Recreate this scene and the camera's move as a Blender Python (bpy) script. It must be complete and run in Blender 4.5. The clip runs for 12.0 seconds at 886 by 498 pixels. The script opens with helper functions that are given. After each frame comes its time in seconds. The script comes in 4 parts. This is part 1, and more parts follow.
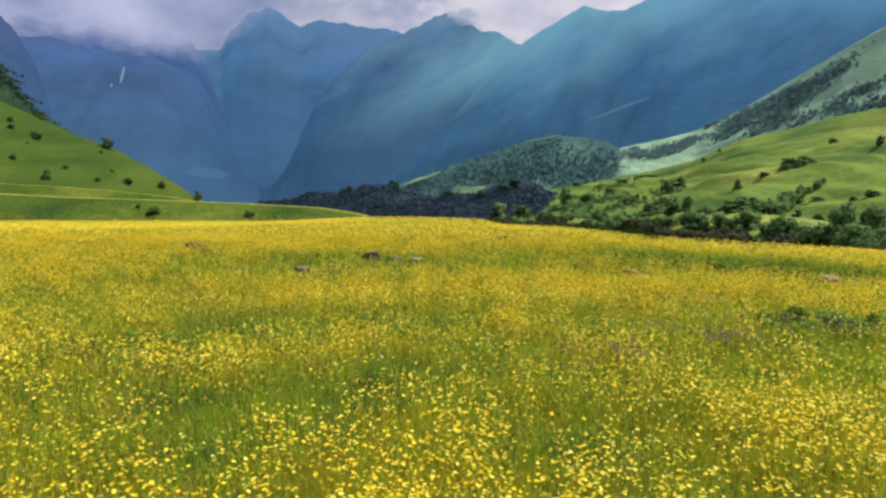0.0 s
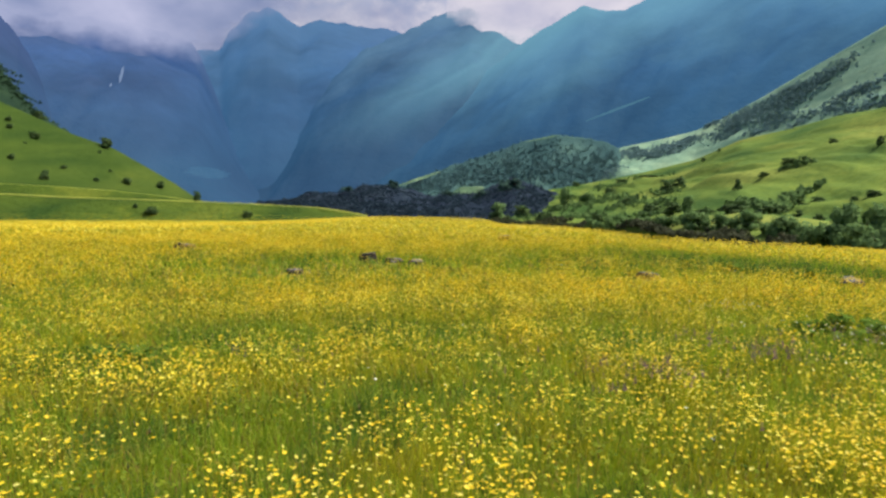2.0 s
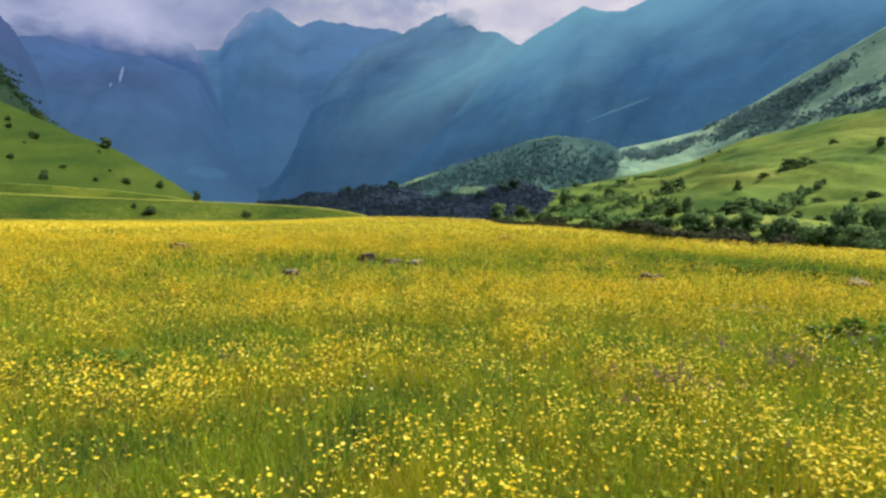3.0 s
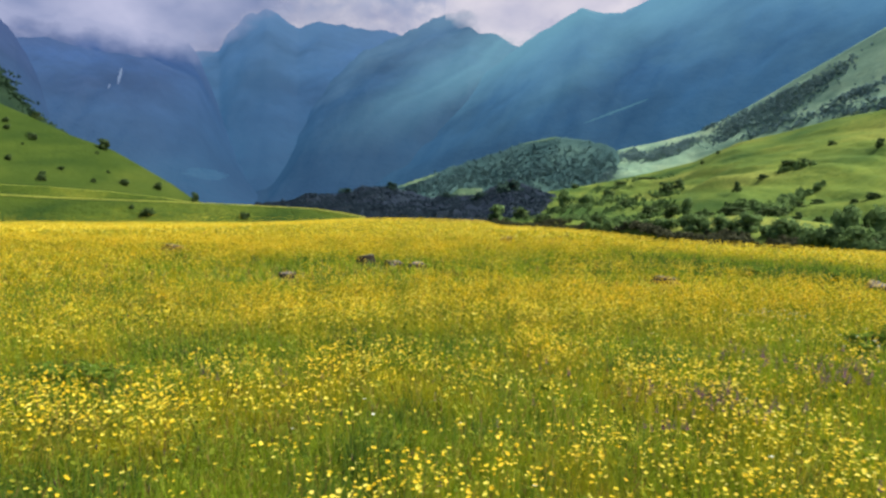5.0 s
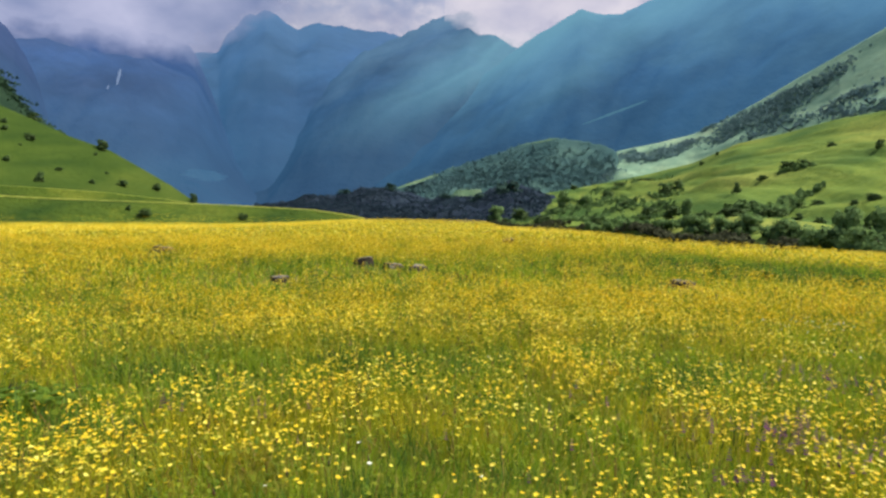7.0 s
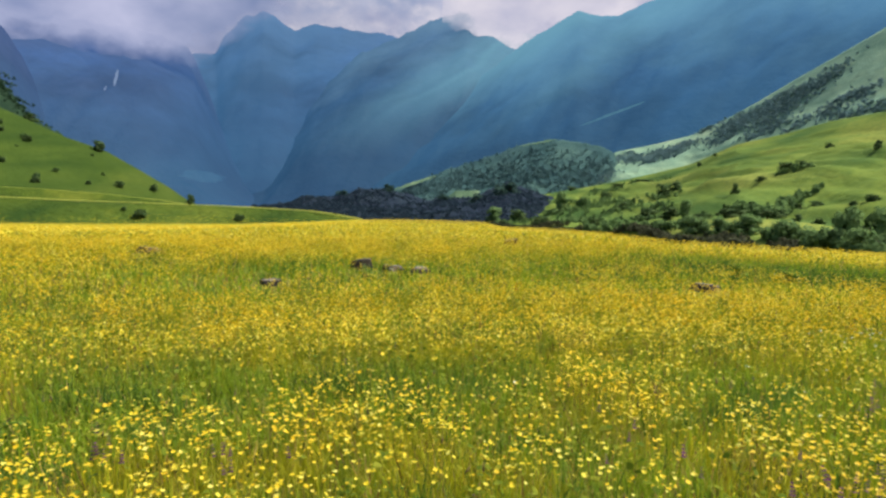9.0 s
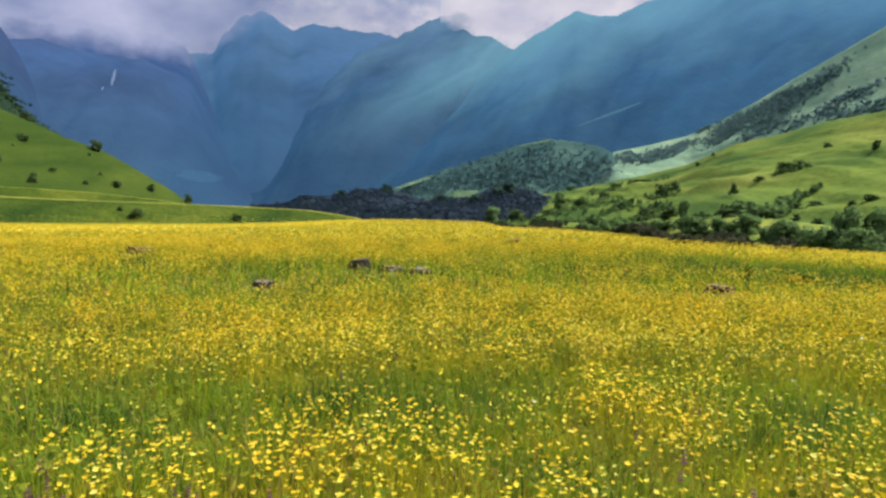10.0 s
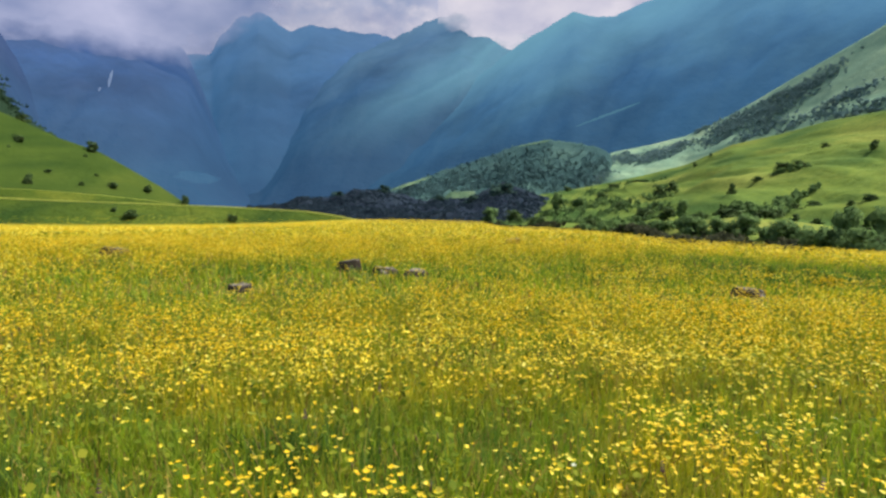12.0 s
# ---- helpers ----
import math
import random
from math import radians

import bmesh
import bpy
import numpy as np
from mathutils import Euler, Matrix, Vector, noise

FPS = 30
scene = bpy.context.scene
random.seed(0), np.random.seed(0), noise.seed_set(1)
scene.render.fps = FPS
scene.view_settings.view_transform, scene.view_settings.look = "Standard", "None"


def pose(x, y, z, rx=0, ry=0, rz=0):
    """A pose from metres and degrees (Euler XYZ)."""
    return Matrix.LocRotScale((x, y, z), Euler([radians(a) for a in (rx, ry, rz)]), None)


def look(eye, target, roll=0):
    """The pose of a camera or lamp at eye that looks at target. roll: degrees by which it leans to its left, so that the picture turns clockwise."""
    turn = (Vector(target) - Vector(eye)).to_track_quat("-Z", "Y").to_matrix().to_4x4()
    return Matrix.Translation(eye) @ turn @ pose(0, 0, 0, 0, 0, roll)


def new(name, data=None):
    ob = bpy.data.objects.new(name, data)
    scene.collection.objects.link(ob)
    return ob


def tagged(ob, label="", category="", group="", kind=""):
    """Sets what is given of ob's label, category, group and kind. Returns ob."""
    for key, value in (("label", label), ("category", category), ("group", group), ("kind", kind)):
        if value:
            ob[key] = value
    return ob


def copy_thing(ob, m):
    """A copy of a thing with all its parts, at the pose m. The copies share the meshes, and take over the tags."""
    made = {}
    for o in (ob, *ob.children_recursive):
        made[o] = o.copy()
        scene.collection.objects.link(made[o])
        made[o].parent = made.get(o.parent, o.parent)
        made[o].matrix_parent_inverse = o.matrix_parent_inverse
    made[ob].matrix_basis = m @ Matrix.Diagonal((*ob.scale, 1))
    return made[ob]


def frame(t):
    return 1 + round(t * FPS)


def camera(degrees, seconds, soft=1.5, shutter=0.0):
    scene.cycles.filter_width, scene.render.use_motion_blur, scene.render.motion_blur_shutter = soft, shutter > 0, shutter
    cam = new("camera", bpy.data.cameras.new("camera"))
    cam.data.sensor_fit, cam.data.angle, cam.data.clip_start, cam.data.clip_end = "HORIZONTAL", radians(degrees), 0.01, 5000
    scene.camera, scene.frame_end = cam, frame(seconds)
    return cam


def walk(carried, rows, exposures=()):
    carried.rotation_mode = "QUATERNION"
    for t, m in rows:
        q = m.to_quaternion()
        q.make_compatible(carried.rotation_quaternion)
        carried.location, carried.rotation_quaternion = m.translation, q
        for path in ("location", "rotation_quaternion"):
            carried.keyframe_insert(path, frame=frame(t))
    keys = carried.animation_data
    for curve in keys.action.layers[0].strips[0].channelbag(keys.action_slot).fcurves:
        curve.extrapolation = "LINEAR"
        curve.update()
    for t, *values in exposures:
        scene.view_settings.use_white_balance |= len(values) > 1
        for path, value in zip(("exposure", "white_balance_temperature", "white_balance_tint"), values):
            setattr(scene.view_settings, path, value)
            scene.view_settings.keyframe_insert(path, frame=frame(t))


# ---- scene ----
# A slow walk over a flowering mountain meadow, looking up the valley.
cam = camera(71.8, 12.0, soft=2.6)
PATH = [
    (0, (-0.189, 1.04, 0.972), (-0.188, 3.035, 0.829), 1.1),
    (0.5, (-0.205, 1.239, 0.961), (-0.203, 3.234, 0.817), 1.1),
    (1, (-0.223, 1.415, 0.95), (-0.219, 3.41, 0.807), 1.1),
    (1.5, (-0.227, 1.578, 0.942), (-0.224, 3.573, 0.799), 1.1),
    (2, (-0.221, 1.722, 0.937), (-0.218, 3.717, 0.794), 1.1),
    (2.5, (-0.219, 1.838, 0.935), (-0.216, 3.833, 0.792), 1.1),
    (3, (-0.227, 1.944, 0.927), (-0.223, 3.939, 0.785), 1.2),
    (5, (-0.298, 2.442, 0.89), (-0.29, 4.438, 0.753), 1.2),
    (5.5, (-0.317, 2.597, 0.882), (-0.309, 4.592, 0.745), 1.2),
    (6, (-0.332, 2.758, 0.877), (-0.323, 4.754, 0.741), 1.2),
    (6.5, (-0.344, 2.909, 0.874), (-0.335, 4.904, 0.739), 1.2),
    (7, (-0.357, 3.069, 0.858), (-0.346, 5.064, 0.725), 1.2),
    (9, (-0.446, 3.791, 0.805), (-0.428, 5.787, 0.676), 1.2),
    (9.5, (-0.471, 4.011, 0.785), (-0.45, 6.007, 0.655), 1.2),
    (10, (-0.492, 4.212, 0.775), (-0.468, 6.208, 0.646), 1.2),
    (10.5, (-0.494, 4.417, 0.761), (-0.468, 6.413, 0.632), 1.2),
    (11, (-0.49, 4.62, 0.74), (-0.461, 6.616, 0.612), 1.2),
    (11.5, (-0.489, 4.833, 0.726), (-0.456, 6.828, 0.599), 1.2),
    (12, (-0.481, 5.079, 0.7), (-0.45, 7.075, 0.574), 1.1),
]
walk(cam, [(t, look(eye, aim, roll)) for t, eye, aim, roll in PATH])

# ---- world, sun, exposure ----
SUN_EL, SUN_AZ = radians(57), radians(92)      # azimuth to the right of the view up the valley
world = bpy.data.worlds.new("sky")
scene.world = world
world.use_nodes = True
wn = world.node_tree.nodes
sky = wn.new("ShaderNodeTexSky")
sky.sky_type, sky.sun_disc = "NISHITA", False
sky.sun_elevation, sky.sun_rotation = SUN_EL, SUN_AZ
sky.air_density, sky.dust_density = 1.0, 3.0
wn["Background"].inputs["Strength"].default_value = 0.14
world.node_tree.links.new(sky.outputs["Color"], wn["Background"].inputs["Color"])

lamp = bpy.data.lights.new("sun", "SUN")
lamp.energy, lamp.angle, lamp.color = 4.6, radians(0.6), (1.0, 0.95, 0.86)
sun = new("sun", lamp)
sun_dir = Vector((math.sin(SUN_AZ) * math.cos(SUN_EL), math.cos(SUN_AZ) * math.cos(SUN_EL), math.sin(SUN_EL)))
sun.matrix_world = look(sun_dir * 300, (0, 0, 0))
scene.view_settings.exposure = 0.5


# ---- materials ----
class Mat:
    """A node material and short ways to wire it."""

    def __init__(self, name):
        self.m = bpy.data.materials.new(name)
        self.m.use_nodes = True
        self.t = self.m.node_tree
        self.bsdf = self.t.nodes["Principled BSDF"]
        self.out = self.t.nodes["Material Output"]

    def node(self, kind, **inputs):
        n = self.t.nodes.new("ShaderNode" + kind)
        for k, v in inputs.items():
            self.put(n.inputs[k.replace("_", " ")], v)
        return n

    def put(self, socket, v):
        if isinstance(v, bpy.types.NodeSocket):
            self.t.links.new(v, socket)
        else:
            socket.default_value = v

    def place(self, sx=1.0, sy=1.0, sz=1.0, turn=0.0):
        g = self.node("NewGeometry")
        mp = self.node("Mapping")
        mp.vector_type = "POINT"
        self.put(mp.inputs["Vector"], g.outputs["Position"])
        mp.inputs["Scale"].default_value = (sx, sy, sz)
        mp.inputs["Rotation"].default_value = (0, turn, 0)
        return mp.outputs["Vector"]

    def noise(self, scale, detail=4.0, rough=0.55, vector=None):
        n = self.node("TexNoise")
        n.inputs["Scale"].default_value = scale
        n.inputs["Detail"].default_value = detail
        n.inputs["Roughness"].default_value = rough
        self.put(n.inputs["Vector"], vector if vector else self.place())
        return n.outputs["Fac"]

    def ramp(self, fac, *stops):
        r = self.node("ValToRGB")
        el = r.color_ramp.elements
        while len(el) < len(stops):
            el.new(0.5)
        for e, (p, c) in zip(el, stops):
            e.position = p
            e.color = (*c, 1) if not isinstance(c, float) else (c, c, c, 1)
        self.put(r.inputs["Fac"], fac)
        return r.outputs["Color"]

    def mix(self, fac, a, b):
        n = self.node("MixRGB")
        self.put(n.inputs["Fac"], fac)
        for s, v in ((n.inputs["Color1"], a), (n.inputs["Color2"], b)):
            self.put(s, (*v, 1) if isinstance(v, tuple) else v)
        return n.outputs["Color"]

    def bump(self, height, strength=0.4, distance=0.05):
        b = self.node("Bump")
        b.inputs["Strength"].default_value, b.inputs["Distance"].default_value = strength, distance
        self.put(b.inputs["Height"], height)
        self.put(self.bsdf.inputs["Normal"], b.outputs["Normal"])

    def base(self, color, rough=0.85, spec=0.2):
        self.put(self.bsdf.inputs["Base Color"], (*color, 1) if isinstance(color, tuple) else color)
        self.bsdf.inputs["Roughness"].default_value = rough
        self.bsdf.inputs["Specular IOR Level"].default_value = spec
        return self


def leaf_material(name, stops, through_light=0.45, rough=0.6, patches=(), size=2.0, spec=0.25):
    """Thin leaves and petals: varied from piece to piece and from patch to patch, with light passing through."""
    m = Mat(name)
    g = m.node("NewGeometry")
    col = m.ramp(g.outputs["Random Per Island"], *stops)
    for k, (tone, lo, hi, much) in enumerate(patches):
        field = m.noise(size * (1 + 0.37 * k), 3, 0.5, m.place(0.8, 1.2, 0.1, 0.3 * k))
        col = m.mix(m.ramp(field, (lo, 0.0), (hi, much)), col, tone)
    m.base(col, rough, spec)
    tr = m.node("BsdfTranslucent")
    m.put(tr.inputs["Color"], col)
    mx = m.node("MixShader")
    mx.inputs[0].default_value = through_light
    m.t.links.new(m.bsdf.outputs[0], mx.inputs[1])
    m.t.links.new(tr.outputs[0], mx.inputs[2])
    m.t.links.new(mx.outputs[0], m.out.inputs["Surface"])
    return m.m


GRASS = leaf_material("grass_blade", ((0.0, (0.25, 0.27, 0.008)), (0.45, (0.38, 0.39, 0.012)), (0.85, (0.50, 0.47, 0.022)), (1.0, (0.54, 0.40, 0.04))), 0.5, 0.6,
                      (((0.10, 0.21, 0.02), 0.46, 0.62, 0.65), ((0.30, 0.17, 0.05), 0.58, 0.72, 0.45)), 1.9)
LUSH = leaf_material("lush_grass", ((0.0, (0.13, 0.22, 0.010)), (0.5, (0.25, 0.36, 0.014)), (0.9, (0.36, 0.45, 0.026)), (1.0, (0.40, 0.33, 0.05))), 0.5, 0.6,
                     (((0.07, 0.17, 0.03), 0.5, 0.64, 0.75),), 2.3)
PETAL = leaf_material("yellow_petal", ((0.0, (0.70, 0.46, 0.010)), (0.4, (0.76, 0.60, 0.02)), (0.8, (0.78, 0.68, 0.07)), (1.0, (0.80, 0.74, 0.17))), 0.4, 0.5,
                      (((0.80, 0.53, 0.010), 0.46, 0.62, 0.75),), 1.6)
RANK = leaf_material("rank_grass", ((0.0, (0.035, 0.085, 0.014)), (0.6, (0.075, 0.15, 0.022)), (1.0, (0.13, 0.21, 0.03))), 0.4, 0.7, spec=0.15)
DRY = leaf_material("dry_stem", ((0.0, (0.16, 0.075, 0.03)), (0.5, (0.30, 0.19, 0.06)), (1.0, (0.45, 0.34, 0.10))), 0.3, 0.8, spec=0.1)
HERB = leaf_material("herb_leaf", ((0.0, (0.09, 0.14, 0.012)), (0.5, (0.18, 0.22, 0.016)), (1.0, (0.30, 0.31, 0.03))), 0.45, 0.8, (((0.06, 0.13, 0.02), 0.5, 0.66, 0.6),), 2.6, spec=0.08)
PURPLE = leaf_material("purple_petal", ((0.0, (0.055, 0.014, 0.035)), (1.0, (0.13, 0.045, 0.08))), 0.3)
WHITE = leaf_material("white_petal", ((0.0, (0.5, 0.52, 0.36)), (1.0, (0.7, 0.7, 0.55))), 0.3)
LEAF = leaf_material("tree_leaf", ((0.0, (0.092, 0.16, 0.056)), (0.6, (0.12, 0.195, 0.066)), (1.0, (0.16, 0.245, 0.082))), 0.48, 0.8, spec=0.04)

BUSH_LEAF = leaf_material("bush_leaf", ((0.0, (0.04, 0.075, 0.026)), (0.6, (0.065, 0.105, 0.036)), (1.0, (0.10, 0.145, 0.05))), 0.4, 0.8, spec=0.04)

TUFT_LEAF = leaf_material("tuft_leaf", ((0.0, (0.085, 0.15, 0.018)), (1.0, (0.16, 0.25, 0.035))), 0.45, 0.9, spec=0.02)


def meadow_soil():
    m = Mat("meadow_soil")
    broad, fine = m.noise(0.25, 5), m.noise(9.0, 5)
    m.base(m.mix(fine, m.ramp(broad, (0.35, (0.11, 0.125, 0.011)), (0.65, (0.16, 0.15, 0.015))), (0.13, 0.11, 0.02)), 0.95, 0.05)
    m.bump(fine, 0.6, 0.05)
    return m.m


def pasture(name, a, b, c, scale=0.02):
    """Grazed hillside grass: broad tone, terraces of darker turf, fine grain."""
    m = Mat(name)
    broad = m.noise(scale, 5, 0.6, m.place(1.6, 0.5, 3))
    fine = m.noise(scale * 22, 5, 0.65)
    m.base(m.mix(m.ramp(fine, (0.42, 0.0), (0.7, 0.55)), m.ramp(broad, (0.36, a), (0.52, b), (0.68, c)), a), 0.95, 0.05)
    m.bump(fine, 0.7, 1.2)
    return m.m


SOIL = meadow_soil()
TURF = pasture("bank_turf", (0.022, 0.046, 0.008), (0.062, 0.092, 0.012), (0.135, 0.15, 0.020), 0.045)
HILL = pasture("hill_turf", (0.024, 0.047, 0.008), (0.039, 0.065, 0.010), (0.060, 0.084, 0.013))
SLOPE = pasture("slope_turf", (0.05, 0.10, 0.022), (0.13, 0.18, 0.03), (0.23, 0.25, 0.05), 0.018)
# UPPER, WOODS and MORAINE have the blue of distant haze mixed into their colours.
UPPER = pasture("hazed_upper_turf", (0.115, 0.205, 0.14), (0.19, 0.295, 0.19), (0.32, 0.42, 0.25), 0.016)
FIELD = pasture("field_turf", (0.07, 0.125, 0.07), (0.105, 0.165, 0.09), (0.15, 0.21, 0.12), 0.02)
WOODS = pasture("hazed_wooded_turf", (0.03, 0.068, 0.068), (0.042, 0.088, 0.084), (0.07, 0.13, 0.108), 0.012)
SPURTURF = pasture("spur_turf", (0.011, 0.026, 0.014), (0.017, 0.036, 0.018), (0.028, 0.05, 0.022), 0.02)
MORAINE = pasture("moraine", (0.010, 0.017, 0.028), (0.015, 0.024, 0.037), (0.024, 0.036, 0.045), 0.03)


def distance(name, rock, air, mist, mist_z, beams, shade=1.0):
    """The backdrop of far mountains: dark slopes, with lit air, mist round the tops and sun shafts painted into the
    emission.
    """
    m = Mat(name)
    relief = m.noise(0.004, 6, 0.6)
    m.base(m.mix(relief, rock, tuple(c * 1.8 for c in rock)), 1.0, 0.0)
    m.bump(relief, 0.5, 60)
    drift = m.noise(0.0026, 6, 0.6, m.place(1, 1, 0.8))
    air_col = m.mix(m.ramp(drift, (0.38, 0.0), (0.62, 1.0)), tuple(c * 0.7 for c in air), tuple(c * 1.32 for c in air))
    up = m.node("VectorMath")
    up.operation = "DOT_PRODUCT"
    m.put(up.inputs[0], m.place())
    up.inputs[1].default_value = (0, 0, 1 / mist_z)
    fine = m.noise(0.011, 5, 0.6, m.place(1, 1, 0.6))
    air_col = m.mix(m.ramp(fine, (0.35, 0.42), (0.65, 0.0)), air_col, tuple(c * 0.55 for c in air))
    # Valley shade painted in: the emission darkens towards the foot.
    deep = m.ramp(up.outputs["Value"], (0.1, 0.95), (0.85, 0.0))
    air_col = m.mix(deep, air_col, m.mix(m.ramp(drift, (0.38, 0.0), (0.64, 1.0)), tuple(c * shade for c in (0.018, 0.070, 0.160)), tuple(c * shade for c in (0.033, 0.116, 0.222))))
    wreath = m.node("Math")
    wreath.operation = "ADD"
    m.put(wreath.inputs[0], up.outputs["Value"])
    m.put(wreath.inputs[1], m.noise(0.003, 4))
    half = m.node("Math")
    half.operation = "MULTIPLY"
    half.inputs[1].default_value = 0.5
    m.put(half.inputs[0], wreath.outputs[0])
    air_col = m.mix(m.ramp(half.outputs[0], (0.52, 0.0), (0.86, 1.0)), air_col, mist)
    # Sun shafts painted into the emission, laid out to the view from the meadow.
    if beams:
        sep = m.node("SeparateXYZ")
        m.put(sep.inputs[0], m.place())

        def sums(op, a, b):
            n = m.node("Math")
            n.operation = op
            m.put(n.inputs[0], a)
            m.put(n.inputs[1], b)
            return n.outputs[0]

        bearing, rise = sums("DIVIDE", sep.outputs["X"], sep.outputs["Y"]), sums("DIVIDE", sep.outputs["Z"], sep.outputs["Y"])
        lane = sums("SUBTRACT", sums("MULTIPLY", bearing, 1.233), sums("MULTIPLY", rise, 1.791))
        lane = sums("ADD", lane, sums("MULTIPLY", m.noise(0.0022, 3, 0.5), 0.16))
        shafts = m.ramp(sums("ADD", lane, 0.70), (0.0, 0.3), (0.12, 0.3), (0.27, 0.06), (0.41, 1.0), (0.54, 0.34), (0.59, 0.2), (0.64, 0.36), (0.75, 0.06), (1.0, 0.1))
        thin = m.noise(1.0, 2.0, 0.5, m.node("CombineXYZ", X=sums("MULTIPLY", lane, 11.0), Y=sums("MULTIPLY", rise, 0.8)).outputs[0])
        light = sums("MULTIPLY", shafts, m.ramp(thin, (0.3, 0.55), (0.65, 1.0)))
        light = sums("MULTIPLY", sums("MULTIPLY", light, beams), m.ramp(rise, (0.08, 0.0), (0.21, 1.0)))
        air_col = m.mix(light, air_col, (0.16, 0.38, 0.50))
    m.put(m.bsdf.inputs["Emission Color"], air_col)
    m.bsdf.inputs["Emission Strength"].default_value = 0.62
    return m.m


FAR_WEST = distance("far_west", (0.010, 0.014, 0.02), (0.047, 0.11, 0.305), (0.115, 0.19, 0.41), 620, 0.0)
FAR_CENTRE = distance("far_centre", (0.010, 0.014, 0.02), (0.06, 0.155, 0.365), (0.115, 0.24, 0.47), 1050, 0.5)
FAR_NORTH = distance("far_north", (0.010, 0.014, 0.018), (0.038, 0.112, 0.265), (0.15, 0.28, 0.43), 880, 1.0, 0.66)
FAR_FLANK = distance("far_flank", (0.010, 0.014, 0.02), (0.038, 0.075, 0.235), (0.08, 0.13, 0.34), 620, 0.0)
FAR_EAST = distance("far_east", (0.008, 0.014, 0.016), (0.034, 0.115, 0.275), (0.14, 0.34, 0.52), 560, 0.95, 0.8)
# Sunlight and haze on the far ridge and meadow are painted as emission.
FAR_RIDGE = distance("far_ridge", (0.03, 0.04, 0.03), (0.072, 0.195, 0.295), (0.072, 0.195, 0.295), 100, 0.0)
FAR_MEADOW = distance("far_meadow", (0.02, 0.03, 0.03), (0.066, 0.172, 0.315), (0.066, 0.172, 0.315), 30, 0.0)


def stone():
    """Dark weathered rock with pale lichen blotches, and sunlit tops painted pale by the normal."""
    m = Mat("toplit_lichen_stone")
    a, b, spots = m.noise(6, 6), m.noise(40, 5), m.noise(9, 5)
    up = m.node("SeparateXYZ")
    m.put(up.inputs[0], m.node("NewGeometry").outputs["Normal"])
    # Upward faces are painted paler, as if sunlit; noise breaks up the edge.
    toplight = m.node("Math")
    toplight.operation = "MULTIPLY_ADD"
    m.put(toplight.inputs[0], up.outputs["Z"])
    toplight.inputs[1].default_value = 0.35
    m.put(toplight.inputs[2], spots)
    m.base(m.mix(m.ramp(toplight.outputs[0], (0.74, 0.0), (0.92, 0.8)), m.ramp(a, (0.35, (0.022, 0.017, 0.010)), (0.65, (0.065, 0.05, 0.032))), (0.20, 0.18, 0.13)), 0.9, 0.2)
    m.bump(b, 0.6, 0.02)
    return m.m


STONE = stone()
BARK = Mat("bark").base((0.06, 0.045, 0.03), 0.95, 0.1).m


# ---- mesh helpers ----
rng = np.random.default_rng(7)


def hash2(i, j, seed):
    h = (i * 374761393 + j * 668265263 + seed * 974711) & 0x7FFFFFFF
    h = ((h ^ (h >> 13)) * 1274126177) & 0x7FFFFFFF
    return ((h ^ (h >> 16)) & 0xFFFF) / 65535.0


def vnoise(x, y, seed=0):
    xi, yi = np.floor(x).astype(np.int64), np.floor(y).astype(np.int64)
    fx, fy = x - xi, y - yi
    fx, fy = fx * fx * (3 - 2 * fx), fy * fy * (3 - 2 * fy)
    a, b = hash2(xi, yi, seed), hash2(xi + 1, yi, seed)
    c, d = hash2(xi, yi + 1, seed), hash2(xi + 1, yi + 1, seed)
    return (a * (1 - fx) + b * fx) * (1 - fy) + (c * (1 - fx) + d * fx) * fy


def fbm(x, y, octaves=4, seed=0):
    s, amp, tot = 0.0, 1.0, 0.0
    for k in range(octaves):
        s = s + amp * vnoise(x * 2**k, y * 2**k, seed + 17 * k)
        tot += amp
        amp *= 0.5
    return s / tot


def smooth(a, b, v):
    t = np.clip((v - a) / (b - a), 0, 1)
    return t * t * (3 - 2 * t)


def mesh_of(name, verts, faces, mats, slots=None, shade=False):
    """faces: an (n, k) array of vertex numbers, or several of them."""
    groups = faces if isinstance(faces, list) else [faces]
    me = bpy.data.meshes.new(name)
    verts = np.asarray(verts, np.float32)
    loops = np.concatenate([f.ravel() for f in groups]).astype(np.int32)
    sizes = np.concatenate([np.full(len(f), f.shape[1], np.int32) for f in groups])
    me.vertices.add(len(verts))
    me.vertices.foreach_set("co", verts.ravel())
    me.loops.add(len(loops))
    me.loops.foreach_set("vertex_index", loops)
    me.polygons.add(len(sizes))
    me.polygons.foreach_set("loop_start", np.concatenate([[0], np.cumsum(sizes)[:-1]]).astype(np.int32))
    for m in mats:
        me.materials.append(m)
    if slots is not None:
        me.polygons.foreach_set("material_index", np.asarray(slots, np.int32))
    if shade:
        me.polygons.foreach_set("use_smooth", np.ones(len(sizes), bool))
    me.update(calc_edges=True)
    return me


def grid_faces(nu, nv):
    i = np.arange(nu * nv).reshape(nu, nv)
    return np.stack([i[:-1, :-1], i[1:, :-1], i[1:, 1:], i[:-1, 1:]], -1).reshape(-1, 4)


# ---- ground ----
EDGE_X = (-200, -20, -12, -4, 3, 8, 10, 16, 31, 60, 120)
EDGE_Y = (120, 100, 64, 56, 52, 41, 31, 33, 43, 50, 60)


